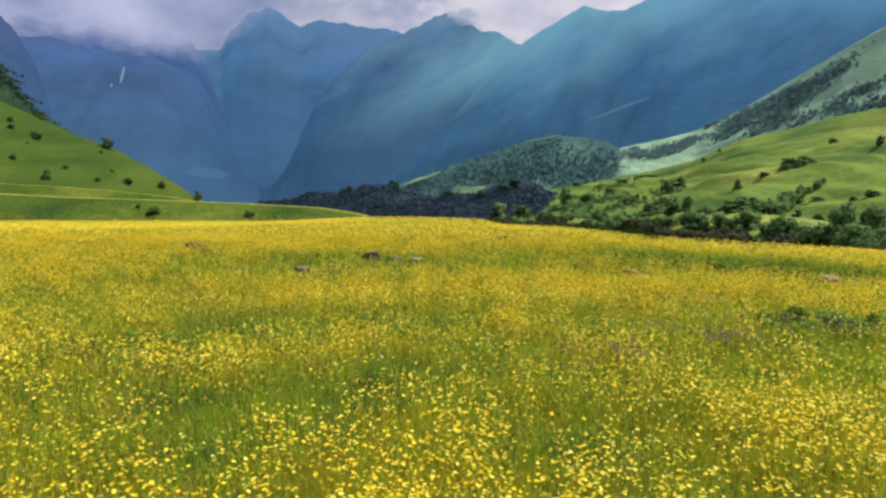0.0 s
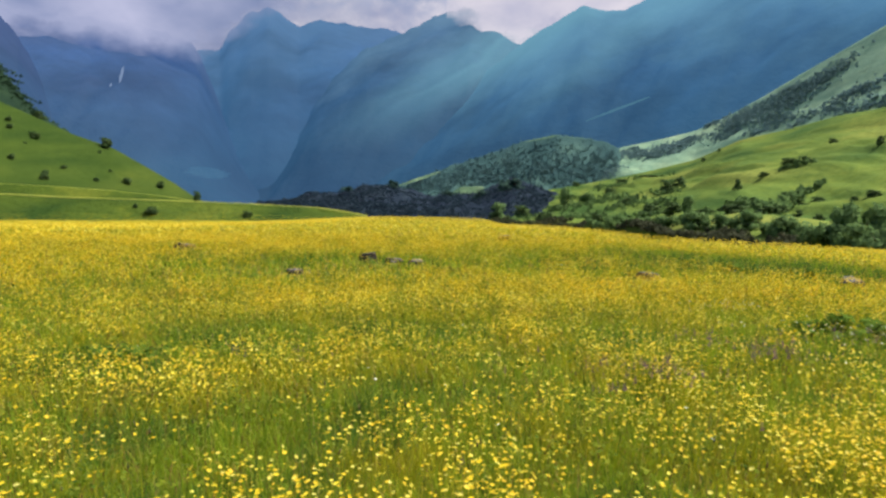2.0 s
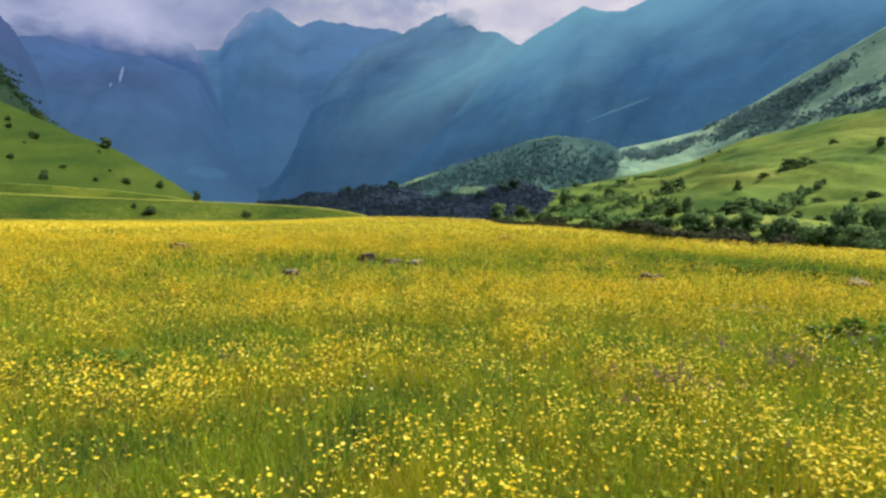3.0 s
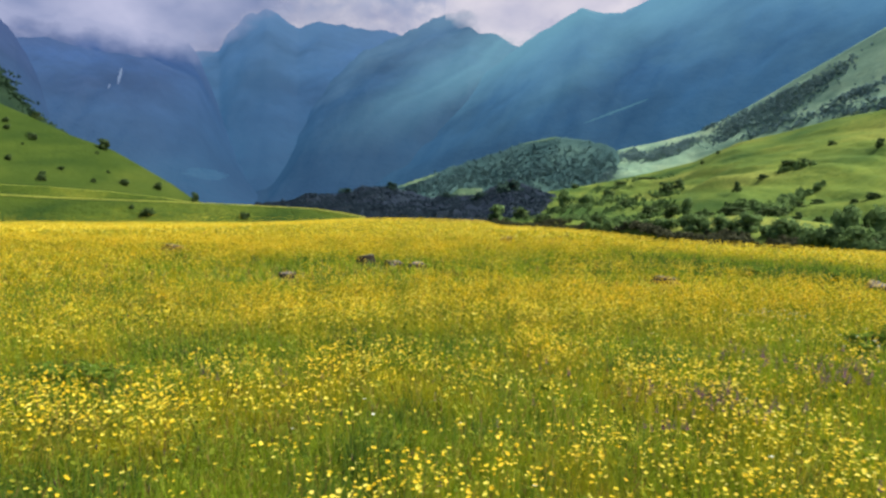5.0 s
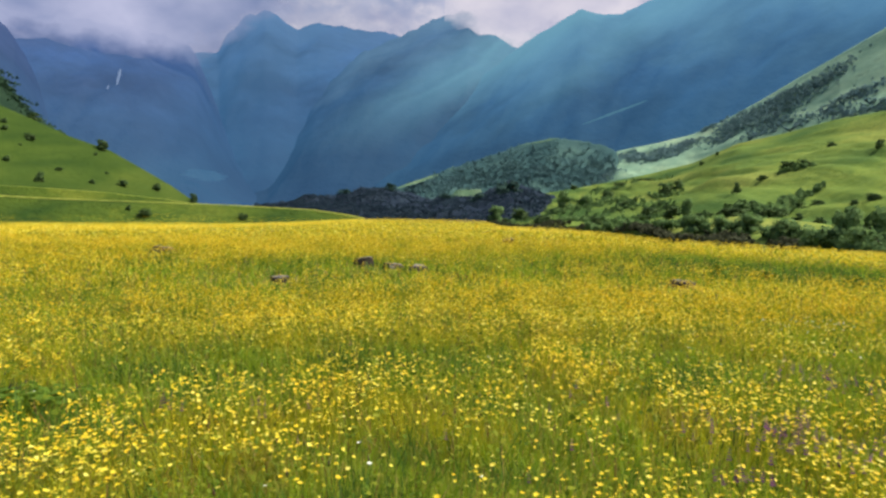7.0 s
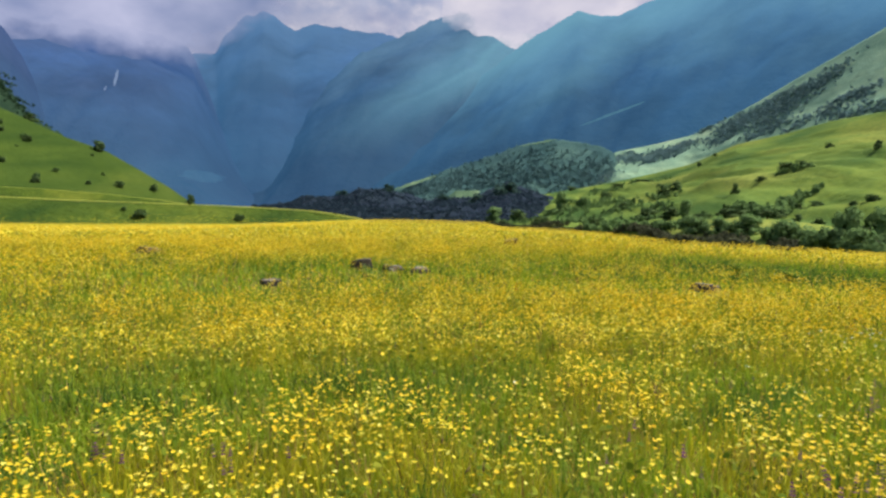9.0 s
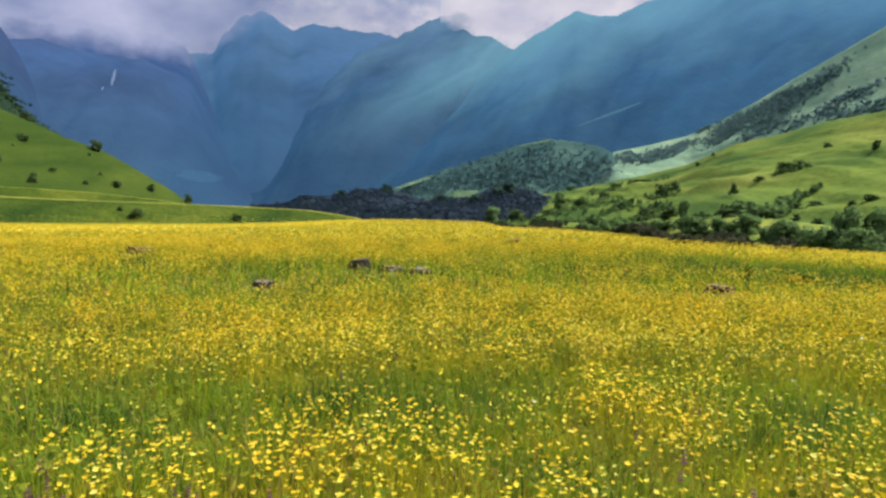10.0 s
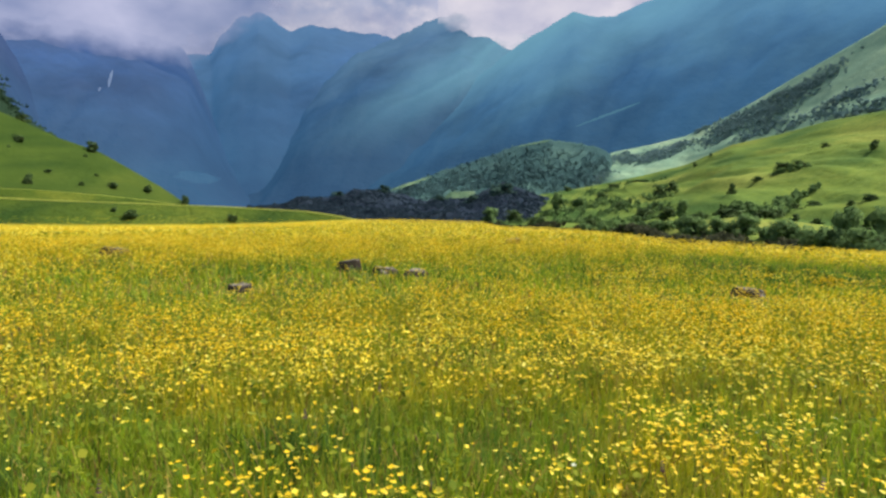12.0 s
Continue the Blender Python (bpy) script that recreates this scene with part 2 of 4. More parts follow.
def ground_z(x, y):
    """The meadow terrace, its fall to the east, and the valley floor beyond its edge."""
    z = -0.37 - 0.05 * np.maximum(0, x - 5) * smooth(4, 8, x) - 0.1 * np.exp(-((x + 2.8) / 1.6) ** 2 - ((y - 8.5) / 4.0) ** 2)
    for px, py, w, d, h in ((-1.8, 13.5, 2.2, 1.7, 0.15), (-6.6, 16.9, 1.4, 1.2, 0.12), (3.5, 12.8, 1.1, 0.9, 0.1)):
        z = z + h * np.exp(-((x - px) / w) ** 2 - ((y - py) / d) ** 2)
    z = z + 0.10 * (fbm(x * 0.22 + 9, y * 0.22, 3, 3) - 0.5) + 0.05 * (fbm(x * 1.3, y * 1.3, 2, 5) - 0.5)
    z = z - 0.34 * smooth(2.6, 4.4, x - 0.03 * (y - 45)) * smooth(34, 44, y)
    z = z - 0.18 * np.exp(-((x - 8.6) / 4.5) ** 2 - ((y - 16.0) / 2.8) ** 2)
    z = z - 1.7 * smooth(12, 92, np.hypot(x, y)) * smooth(-2, -22, x)
    edge = np.interp(x, EDGE_X, EDGE_Y)
    fall = np.clip(y - edge, 0, None) * smooth(-16, -8, x)
    fall = np.maximum(fall, np.clip(np.hypot(x, y) - 112, 0, None))
    return z - 13 * (1 - np.exp(-fall * 0.035))


def build_ground():
    az = np.concatenate([np.radians(np.linspace(-46, 46, 300)), np.radians(np.linspace(46, 314, 92))[1:-1]])
    az = np.append(az, az[0] + 2 * math.pi)
    r = np.concatenate([[0.02], np.geomspace(0.6, 130, 150), np.geomspace(140, 4700, 36)])
    A, R = np.meshgrid(az, r, indexing="ij")
    x, y = R * np.sin(A), R * np.cos(A)
    z = ground_z(x, y)
    z = np.where(R > 130, np.minimum(z, -1.5) , z)
    me = mesh_of("ground", np.stack([x, y, z], -1).reshape(-1, 3), grid_faces(len(az), len(r))[:, ::-1], [SOIL], shade=True)
    return tagged(new("ground", me), "flower meadow ground falling to a valley floor", "ground", kind="structure")


build_ground()


# ---- hills and mountains ----
def line(points, az):
    p = np.array(points, float)
    a = np.arctan2(p[:, 0], p[:, 1])
    o = np.argsort(a)
    out = np.stack([np.interp(az, a[o], p[o, k]) for k in range(3)], -1)
    pad = np.pad(out, ((3, 3), (0, 0)), "edge")
    return sum(pad[k:k + len(out)] * w for k, w in enumerate((0.04, 0.11, 0.2, 0.3, 0.2, 0.11, 0.04)))


def hill(name, crest, foot, mat, label, nu=230, nv=56, relief=1.0, size=30.0, bow=0.0, gullies=0.0, rag=0.0, steps=0.0, seed=1, back=0.6, taper=False, mounds=()):
    """A slope from its foot up to its crest, with relief across it, and a back that falls away."""
    a = [math.atan2(p[0], p[1]) for p in crest]
    az = np.linspace(min(a), max(a), nu)
    top = line(crest, az)
    if foot is None:
        low = top * np.array([0.55, 0.55, 0]) + np.array([0, 0, -14.0])
    else:
        low = line(foot, az)
    v = np.linspace(0, 1, nv)[None, :, None]
    rise = v ** (1 + bow)
    ends = (smooth(0, 0.05, np.linspace(0, 1, nu)) * smooth(1, 0.95, np.linspace(0, 1, nu)))[:, None]
    front = low[:, None] * (1 - v) + top[:, None] * v
    front[..., 2] = (low[:, None, 2] * (1 - rise[..., 0]) + top[:, None, 2] * rise[..., 0])
    x, y = front[..., 0], front[..., 1]
    calm = np.sin(np.pi * np.clip(v[..., 0], 0, 1)) ** 0.6
    front[..., 2] += relief * calm * (fbm(x / size, y / size, 5, seed) - 0.5) * 2
    if steps:
        lie = fbm(x / 20 + 3, y / 150, 4, seed + 31) - 0.5
        front[..., 2] += steps * calm * lie * 2
    for mx, my, mw, md, mh in mounds:
        front[..., 2] += mh * np.exp(-((x - mx) / mw) ** 2 - ((y - my) / md) ** 2)
    if gullies:
        u = np.arctan2(x, y) * 15
        cut = np.abs(fbm(u - v[..., 0] * 3.0, v[..., 0] * 1.2 + 0 * u, 4, seed + 3) - 0.5) * 2
        front[..., 2] += gullies * calm * (0.3 - cut)
    if rag:
        k = np.linspace(0, 50, nu)
        front[:, -1, 2] += rag * (fbm(k, k * 0 + seed, 4, seed + 5) - 0.5) * 2
    if taper:
        front[..., 2] = -16 + (front[..., 2] + 16) * ends
    w = np.linspace(0, 1, 12)[None, 1:, None]
    behind = front[:, -1:, :] + (top * np.array([back, back, 0]))[:, None] * w
    behind[..., 2] = front[:, -1:, 2] * (1 - w[..., 0] ** 1.3) - 16 * w[..., 0]
    skirt = front[:, :1] * np.array([0.98, 0.98, 0]) + np.array([0, 0, -18.0])
    if foot is not None and not taper:
        skirt[..., 2] = front[:, :1, 2] - 3
    pts = np.concatenate([skirt, front, behind], 1)
    me = mesh_of(name, pts.reshape(-1, 3), grid_faces(nu, pts.shape[1])[:, ::-1], [mat], shade=True)
    return tagged(new(name, me), label, "hill" if "mountain" not in name else "mountain", kind="structure"), front


TERRACE = [(-68.8, 67.4, 1.6), (-62.0, 77.6, 1.5), (-58.7, 82.7, 1.3), (-51.8, 87.3, 1.0), (-41.7, 94.8, 0.8), (-30.8, 101.0, 0.5), (-21.6, 105.4, 0.1), (-17.1, 107.2, -0.5), (-13.4, 108.8, -1.2)]
TERRACE_FOOT = [(-60.9, 59.6, -2.2), (-52.9, 74.5, -2.2), (-38.1, 86.5, -2.2), (-24.8, 95.4, -2.1), (-12.7, 102.8, -1.9)]
UPPER_BANK = [(-162.5, 157.5, 6.9), (-144.0, 178.6, 5.5), (-134.7, 188.2, 4.9), (-122.7, 196.3, 4.5), (-110.0, 206.0, 3.6), (-95.8, 216.3, 1.9), (-88.5, 222.6, 0.5), (-82.0, 227.2, -0.8)]
UPPER_BANK_FOOT = [(-151.9, 146.9, -4.0), (-126.0, 175.9, -4.0), (-103.4, 193.6, -4.0), (-76.9, 213.1, -5.0)]
LEFT_HILL = [(-325.6, 282.7, 101.1), (-294.5, 315.1, 81.0), (-263.7, 328.6, 63.5), (-241.9, 339.0, 52.5), (-226.6, 343.4, 45.5), (-208.4, 349.0, 36.6), (-189.1, 354.2, 29.9), (-171.6, 357.5, 19.6), (-156.1, 359.1, 10.5), (-145.8, 358.0, 3.8), (-135.0, 356.9, -1.2), (-123.9, 360.9, -4.3)]
LEFT_HILL_FOOT = [(-191.2, 163.0, -14), (-158.2, 220.6, -14), (-141.3, 243.4, -14), (-122.3, 275.6, -14), (-107.7, 313.6, -15)]
LEFT_WOOD = [(-629.8, 644.7, 221.0), (-551.2, 687.7, 177.9), (-500.2, 701.3, 144.1), (-485.5, 699.4, 126.5), (-473.2, 701.8, 107.2), (-457.4, 706.3, 93.0), (-438.8, 712.1, 81.4), (-412.4, 722.0, 64.2)]
RIGHT_SLOPE = [(238.8, 229.1, 60.6), (236.6, 272.7, 57.9), (231.5, 327.6, 56.7), (229.4, 365.1, 57.4), (224.5, 402.9, 54.7), (215.7, 452.5, 52.5), (211.0, 520.2, 43.1), (202.9, 608.5, 38.4), (168.8, 722.0, 29.5), (130.5, 811.1, 22.3), (85.1, 877.4, 13.3), (46.2, 900.4, 4.6)]
RIGHT_SLOPE_FOOT = [(80.6, 76.2, -4.9), (73.3, 102.7, -5.3), (60.2, 127.9, -5.9), (60.2, 207.9, -6.8), (48.1, 297.7, -8.7), (21.8, 421.0, -12.0)]
UPPER_SLOPE = [(443.9, 434.2, 221.7), (422.9, 495.0, 200.1), (401.9, 574.6, 172.8), (390.7, 618.1, 160.5), (382.5, 669.7, 149.4), (373.2, 731.6, 134.8), (360.6, 804.2, 119.8), (348.9, 863.6, 110.8), (324.2, 926.3, 105.3), (277.4, 983.1, 97.1), (264.0, 1000.0, 84.0), (240.0, 1030.0, 60.0), (210.0, 1060.0, 30.0)]
WOODED_HILL = [(-119.3, 893.1, 8.0), (-70.7, 898.3, 26.3), (-38.0, 900.2, 39.3), (11.1, 901.0, 58.3), (76.3, 897.8, 80.5), (116.3, 893.5, 95.5), (159.7, 886.7, 104.4), (202.3, 878.0, 100.2), (232.6, 870.4, 92.1), (244.6, 867.1, 85.8), (251.3, 865.2, 63.7), (259.7, 862.7, 32.3), (267.6, 860.3, 16.6)]
WOODED_HILL_FOOT = [(-103.8, 777.0, -6.0), (-33.1, 783.2, -6.0), (66.4, 781.1, -6.0), (138.9, 771.4, -6.0), (202.4, 757.2, -6.0), (218.6, 752.7, -6.0), (232.8, 748.5, -6.0)]
FLANK = [(-1384.1, 1303.4, 568.3), (-1225.8, 1453.5, 514.2), (-1102.2, 1549.4, 443.7), (-1074.7, 1568.6, 408.5), (-1052.3, 1595.7, 342.9), (-1033.6, 1619.8, 272.2), (-1013.4, 1644.3, 218.0), (-975.3, 1678.7, 148.0), (-922.5, 1719.7, 51.5)]
MORAINE_CREST = [(-282.6, 856.1, -3.4), (-237.3, 849.0, 2.1), (-199.6, 838.1, 6.6), (-180.7, 832.2, 15.3), (-138.9, 819.9, 13.6), (-98.4, 795.5, 25.5), (-67.7, 778.7, 24.8), (-41.6, 760.4, 19.2), (-13.3, 741.5, 12.5), (43.2, 720.3, 16.5), (76.5, 697.4, 34.5), (103.5, 683.7, 23.8), (132.2, 668.6, 12.9), (164.9, 650.9, 4.9)]
MASSIF_WEST = [(-2022.8, 1635.3, 777.4), (-1660.7, 1870.5, 676.3), (-1420.8, 1997.7, 589.5), (-1293.8, 2082.2, 608.8), (-1094.7, 2249.3, 623.9), (-977.7, 2356.8, 600.8), (-941.4, 2382.3, 566.0), (-918.7, 2434.0, 475.2), (-891.4, 2497.2, 343.2), (-846.5, 2565.5, 191.6), (-785.9, 2636.9, 42.3)]
MASSIF_CENTRE = [(-2100.0, 3170.0, 760.0), (-1730.0, 3380.0, 800.0), (-1460.0, 3510.0, 836.0), (-1284.0, 3577.0, 868.0), (-1250.2, 3589.6, 958.0), (-1147.2, 3623.8, 1081.0), (-1041.9, 3655.5, 1134.4), (-949.6, 3680.5, 1085.8), (-871.1, 3699.9, 1037.7), (-743.3, 3727.7, 1087.5), (-479.5, 3770.7, 1055.3), (-310.7, 3788.3, 1046.8), (38.8, 3751.4, 900.0), (555.6, 3710.2, 600.0)]
MASSIF_NORTH = [(-1033.0, 2924.5, 30.4), (-811.3, 2889.3, 150.0), (-690.0, 2925.0, 380.0), (-610.9, 2938.2, 504.7), (-508.1, 2957.7, 615.7), (-377.7, 2977.2, 741.3), (-245.0, 2991.0, 800.2), (-57.8, 3000.5, 898.8), (60.0, 3000.0, 938.0), (116.5, 2998.8, 959.5), (170.0, 2996.0, 925.0), (238.2, 2991.6, 912.8), (373.2, 2977.7, 855.7), (560.0, 2948.0, 800.0), (817.7, 2887.9, 700.0)]
MASSIF_EAST = [(-569.9, 2538.4, 16.5), (-408.7, 2549.0, 82.7), (-221.8, 2531.9, 262.0), (-38.8, 2481.3, 392.0), (113.6, 2418.9, 492.0), (235.7, 2349.8, 572.3), (322.1, 2299.1, 630.9), (403.9, 2245.5, 673.3), (480.8, 2189.3, 708.1), (527.1, 2158.0, 676.3), (607.8, 2115.9, 676.0), (709.2, 2031.2, 697.6), (860.7, 1895.0, 750.4), (1104.3, 1608.6, 810.4), (1304.4, 1241.8, 874.8)]

MOUNDS = ((55.7, 198.3, 5, 18, 1.9), (62.4, 185.7, 5.5, 18, 2.2), (69.0, 172.6, 5, 16, 1.8), (60.8, 294.8, 9, 30, 2.8), (68.5, 145.5, 5, 12, 1.1))
_, TERRACE_P = hill("terrace_bank", TERRACE, TERRACE_FOOT, TURF, "green grassy terrace bank along the meadow", relief=1.0, size=9, bow=0.5, back=0.4, taper=False)
hill("upper_terrace_bank", UPPER_BANK, UPPER_BANK_FOOT, TURF, "second grassy terrace bank below the hillside", relief=1.5, size=18, bow=0.5, back=0.3)
_, LEFT_P = hill("hill_west", LEFT_HILL, LEFT_HILL_FOOT, HILL, "steep green grazed hillside dotted with dark bushes", relief=2.5, size=45, bow=0.15, steps=2.0)
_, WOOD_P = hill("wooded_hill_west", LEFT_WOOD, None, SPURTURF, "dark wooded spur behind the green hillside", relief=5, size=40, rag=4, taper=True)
_, SLOPE_P = hill("hill_east", RIGHT_SLOPE, RIGHT_SLOPE_FOOT, SLOPE, "sunlit green pasture slope with shrubs and gullies", nu=340, nv=110, relief=3.5, size=38, bow=0.25, steps=7, taper=True, mounds=MOUNDS)
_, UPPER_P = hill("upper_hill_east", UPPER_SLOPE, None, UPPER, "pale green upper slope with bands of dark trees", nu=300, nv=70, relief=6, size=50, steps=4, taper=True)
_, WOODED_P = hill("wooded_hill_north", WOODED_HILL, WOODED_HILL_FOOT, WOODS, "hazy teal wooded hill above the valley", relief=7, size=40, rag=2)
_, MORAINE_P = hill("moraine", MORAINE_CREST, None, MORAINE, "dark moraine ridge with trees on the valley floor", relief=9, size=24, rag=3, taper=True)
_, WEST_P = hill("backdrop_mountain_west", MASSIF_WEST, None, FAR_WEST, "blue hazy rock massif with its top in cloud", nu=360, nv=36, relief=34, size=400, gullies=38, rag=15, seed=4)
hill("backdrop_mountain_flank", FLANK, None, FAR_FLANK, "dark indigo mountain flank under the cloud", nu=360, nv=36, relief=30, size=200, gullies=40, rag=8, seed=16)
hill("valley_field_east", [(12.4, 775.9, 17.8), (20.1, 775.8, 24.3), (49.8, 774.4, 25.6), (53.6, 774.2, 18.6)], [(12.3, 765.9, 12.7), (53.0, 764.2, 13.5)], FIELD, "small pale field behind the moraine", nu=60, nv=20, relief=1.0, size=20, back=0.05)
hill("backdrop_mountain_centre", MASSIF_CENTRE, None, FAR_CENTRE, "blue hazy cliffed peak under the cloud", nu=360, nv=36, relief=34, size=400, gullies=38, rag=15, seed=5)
hill("backdrop_mountain_north", MASSIF_NORTH, None, FAR_NORTH, "blue hazy ridge with painted shafts of light", nu=360, nv=36, relief=34, size=400, gullies=38, rag=12, seed=6)
_, EAST_P = hill("backdrop_mountain_east", MASSIF_EAST, None, FAR_EAST, "dark blue mountain flank with painted shafts of light", nu=360, nv=36, relief=34, size=350, gullies=38, rag=10, seed=8)


# ---- clouds ----
def cloud_material(name, dark, light, soft_low=None, side=None):
    """Cloud with its brightness put into emission; with soft_low=(z, depth) it thins out downwards in ragged wisps."""
    m = Mat(name)
    puff = m.noise(0.0022, 5, 0.5, m.place(1, 1, 1.6))
    fine = m.noise(0.007, 4, 0.55, m.place(1, 1, 1.4))
    em = m.node("Emission")
    m.put(em.inputs["Color"], m.mix(m.ramp(puff, (0.36, 0.0), (0.62, 1.0)), dark, light))
    em.inputs["Strength"].default_value = 0.72
    if soft_low is None:
        m.t.links.new(em.outputs[0], m.out.inputs["Surface"])
        return m.m
    sep = m.node("SeparateXYZ")
    m.put(sep.inputs[0], m.place())
    low, deep = soft_low

    def sums(op, a, b):
        n = m.node("Math")
        n.operation = op
        m.put(n.inputs[0], a)
        m.put(n.inputs[1], b)
        return n.outputs[0]

    up = sums("DIVIDE", sums("SUBTRACT", sep.outputs["Z"], low), deep)
    cover = sums("ADD", up, sums("MULTIPLY", sums("SUBTRACT", fine, 0.5), 1.6))
    cover = sums("ADD", cover, sums("MULTIPLY", sums("SUBTRACT", puff, 0.5), 1.4))
    if side is not None:
        bearing = sums("DIVIDE", sep.outputs["X"], sep.outputs["Y"])
        for edge in (sums("SUBTRACT", side[1], bearing), sums("SUBTRACT", bearing, side[0])):
            cover = sums("ADD", cover, sums("MINIMUM", sums("MULTIPLY", edge, 14.0), 0.0))
    clear = m.node("BsdfTransparent")
    mx = m.node("MixShader")
    m.put(mx.inputs[0], m.ramp(cover, (0.1, 0.0), (0.9, 0.97)))
    m.t.links.new(clear.outputs[0], mx.inputs[1])
    m.t.links.new(em.outputs[0], mx.inputs[2])
    m.t.links.new(mx.outputs[0], m.out.inputs["Surface"])
    return m.m


def cloud_sheet(name, az0, az1, r, z0, z1, mat, label, lump, seed, nu=120, nv=40):
    az = np.radians(np.linspace(az0, az1, nu))[:, None]
    v = np.linspace(0, 1, nv)[None]
    swell = lump * (fbm(az * 14 + 0 * v, v * 3 + 0 * az, 4, seed) - 0.5)
    rr = r + swell + lump * 0.5 * np.sin(v * math.pi * 0.5 + 0 * az)
    z = z0 + (z1 - z0) * v + (1 - v) * lump * 0.25 * (fbm(az * 22 + 0 * v, 0 * az + 0 * v + 3.3, 4, seed + 2) - 0.5)
    pts = np.stack([rr * np.sin(az), rr * np.cos(az), z + 0 * az], -1)
    me = mesh_of(name, pts.reshape(-1, 3), grid_faces(nu, nv)[:, ::-1], [mat], shade=True)
    return tagged(new(name, me), label, "cloud", kind="structure")


def haze_material():
    """Self-glowing sheet standing in for hazy air between the ridges, fading out at its sides and top."""
    m = Mat("valley_haze")
    sep = m.node("SeparateXYZ")
    m.put(sep.inputs[0], m.place())

    def sums(op, a, b):
        n = m.node("Math")
        n.operation = op
        m.put(n.inputs[0], a)
        m.put(n.inputs[1], b)
        return n.outputs[0]

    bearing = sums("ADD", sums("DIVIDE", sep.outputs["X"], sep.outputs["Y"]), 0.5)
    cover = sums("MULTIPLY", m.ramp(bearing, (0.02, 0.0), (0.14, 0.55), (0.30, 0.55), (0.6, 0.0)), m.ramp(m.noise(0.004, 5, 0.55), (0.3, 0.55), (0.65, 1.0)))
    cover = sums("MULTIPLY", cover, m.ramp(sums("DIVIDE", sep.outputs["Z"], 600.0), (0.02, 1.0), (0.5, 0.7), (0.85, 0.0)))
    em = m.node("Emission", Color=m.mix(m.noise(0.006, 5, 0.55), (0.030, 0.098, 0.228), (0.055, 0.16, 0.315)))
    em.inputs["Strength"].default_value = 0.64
    mx = m.node("MixShader")
    m.put(mx.inputs[0], cover)
    m.t.links.new(m.node("BsdfTransparent").outputs[0], mx.inputs[1])
    m.t.links.new(em.outputs[0], mx.inputs[2])
    m.t.links.new(mx.outputs[0], m.out.inputs["Surface"])
    return m.m


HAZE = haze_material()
BACK_CLOUD = cloud_material("back_cloud", (0.34, 0.36, 0.54), (0.74, 0.70, 0.78))
LOW_CLOUD = cloud_material("low_cloud", (0.25, 0.30, 0.50), (0.50, 0.52, 0.72), (418.0, 110.0), (-9.0, -0.40))
NOTCH = cloud_material("notch_cloud", (0.45, 0.46, 0.62), (0.74, 0.70, 0.78), (580.0, 260.0), (0.06, 0.24))
WISP = cloud_material("cloud_wisp", (0.30, 0.36, 0.55), (0.5, 0.52, 0.68), (1080.0, 380.0))
cloud_sheet("backdrop_cloud", -70, 70, 4500, -50, 2600, BACK_CLOUD, "bright lilac white cloud filling the sky", 200, 3)
cloud_sheet("cloud_bank", -60, -14, 2150, 330, 1100, LOW_CLOUD, "grey lilac cloud bank lying on the mountain", 160, 9)
# Added glowing sheet that paints haze over the ridge edges behind it.
cloud_sheet("valley_haze", -27, 12, 1250, -60, 620, HAZE, "thin glowing blue sheet standing in for valley haze", 90, 23)
cloud_sheet("cloud_notch", 0, 19, 2750, 560, 1300, NOTCH, "white cloud spilling through the notch between peaks", 120, 17)
cloud_sheet("cloud_wisp_bank", -24, 3, 4150, 860, 1800, WISP, "ragged white cloud wisps drifting across the peak", 160, 12)


# ---- stones in the meadow ----
def rock_thing(x, y, w, d, h, seed, label):
    bm = bmesh.new()
    bmesh.ops.create_icosphere(bm, subdivisions=4, radius=1.0)
    r = random.Random(seed)
    planes = [(Vector((r.uniform(-0.15, 0.15), r.uniform(-0.3, 0.0), 1)).normalized(), 0.5)]
    for k in range(5):
        a = 6.283 * (k + r.uniform(0, 0.6)) / 5
        planes.append((Vector((math.cos(a), math.sin(a), r.uniform(-0.1, 0.35))).normalized(), r.uniform(0.5, 0.66)))
    planes += [(Vector((r.uniform(-1, 1), r.uniform(-1, 1), r.uniform(0.2, 0.8))).normalized(), r.uniform(0.62, 0.75)) for _ in range(3)]
    off = Vector((seed * 3.1, seed * 1.7, 0))
    for v in bm.verts:
        for n, k in planes:
            over = v.co.dot(n) - k
            if over > 0:
                v.co -= n * over * 0.9
        v.co *= 1 + 0.09 * noise.noise(v.co * 3.5 + off)
        v.co.x, v.co.y, v.co.z = v.co.x * w * 0.85, v.co.y * d * 0.85, v.co.z * h * 0.85
    low = min(v.co.z for v in bm.verts)
    for v in bm.verts:
        v.co.z -= low * 0.55
    me = bpy.data.meshes.new("rock")
    bm.to_mesh(me)
    bm.free()
    me.materials.append(STONE)
    ob = new("rock", me)
    ob.location = (x, y, float(ground_z(np.array(x), np.array(y))) - 0.07)
    ob.rotation_euler = (r.uniform(-0.12, 0.12), r.uniform(-0.14, 0.14), r.uniform(-0.5, 0.5))
    return tagged(ob, label, "rock", group="stones in the meadow")


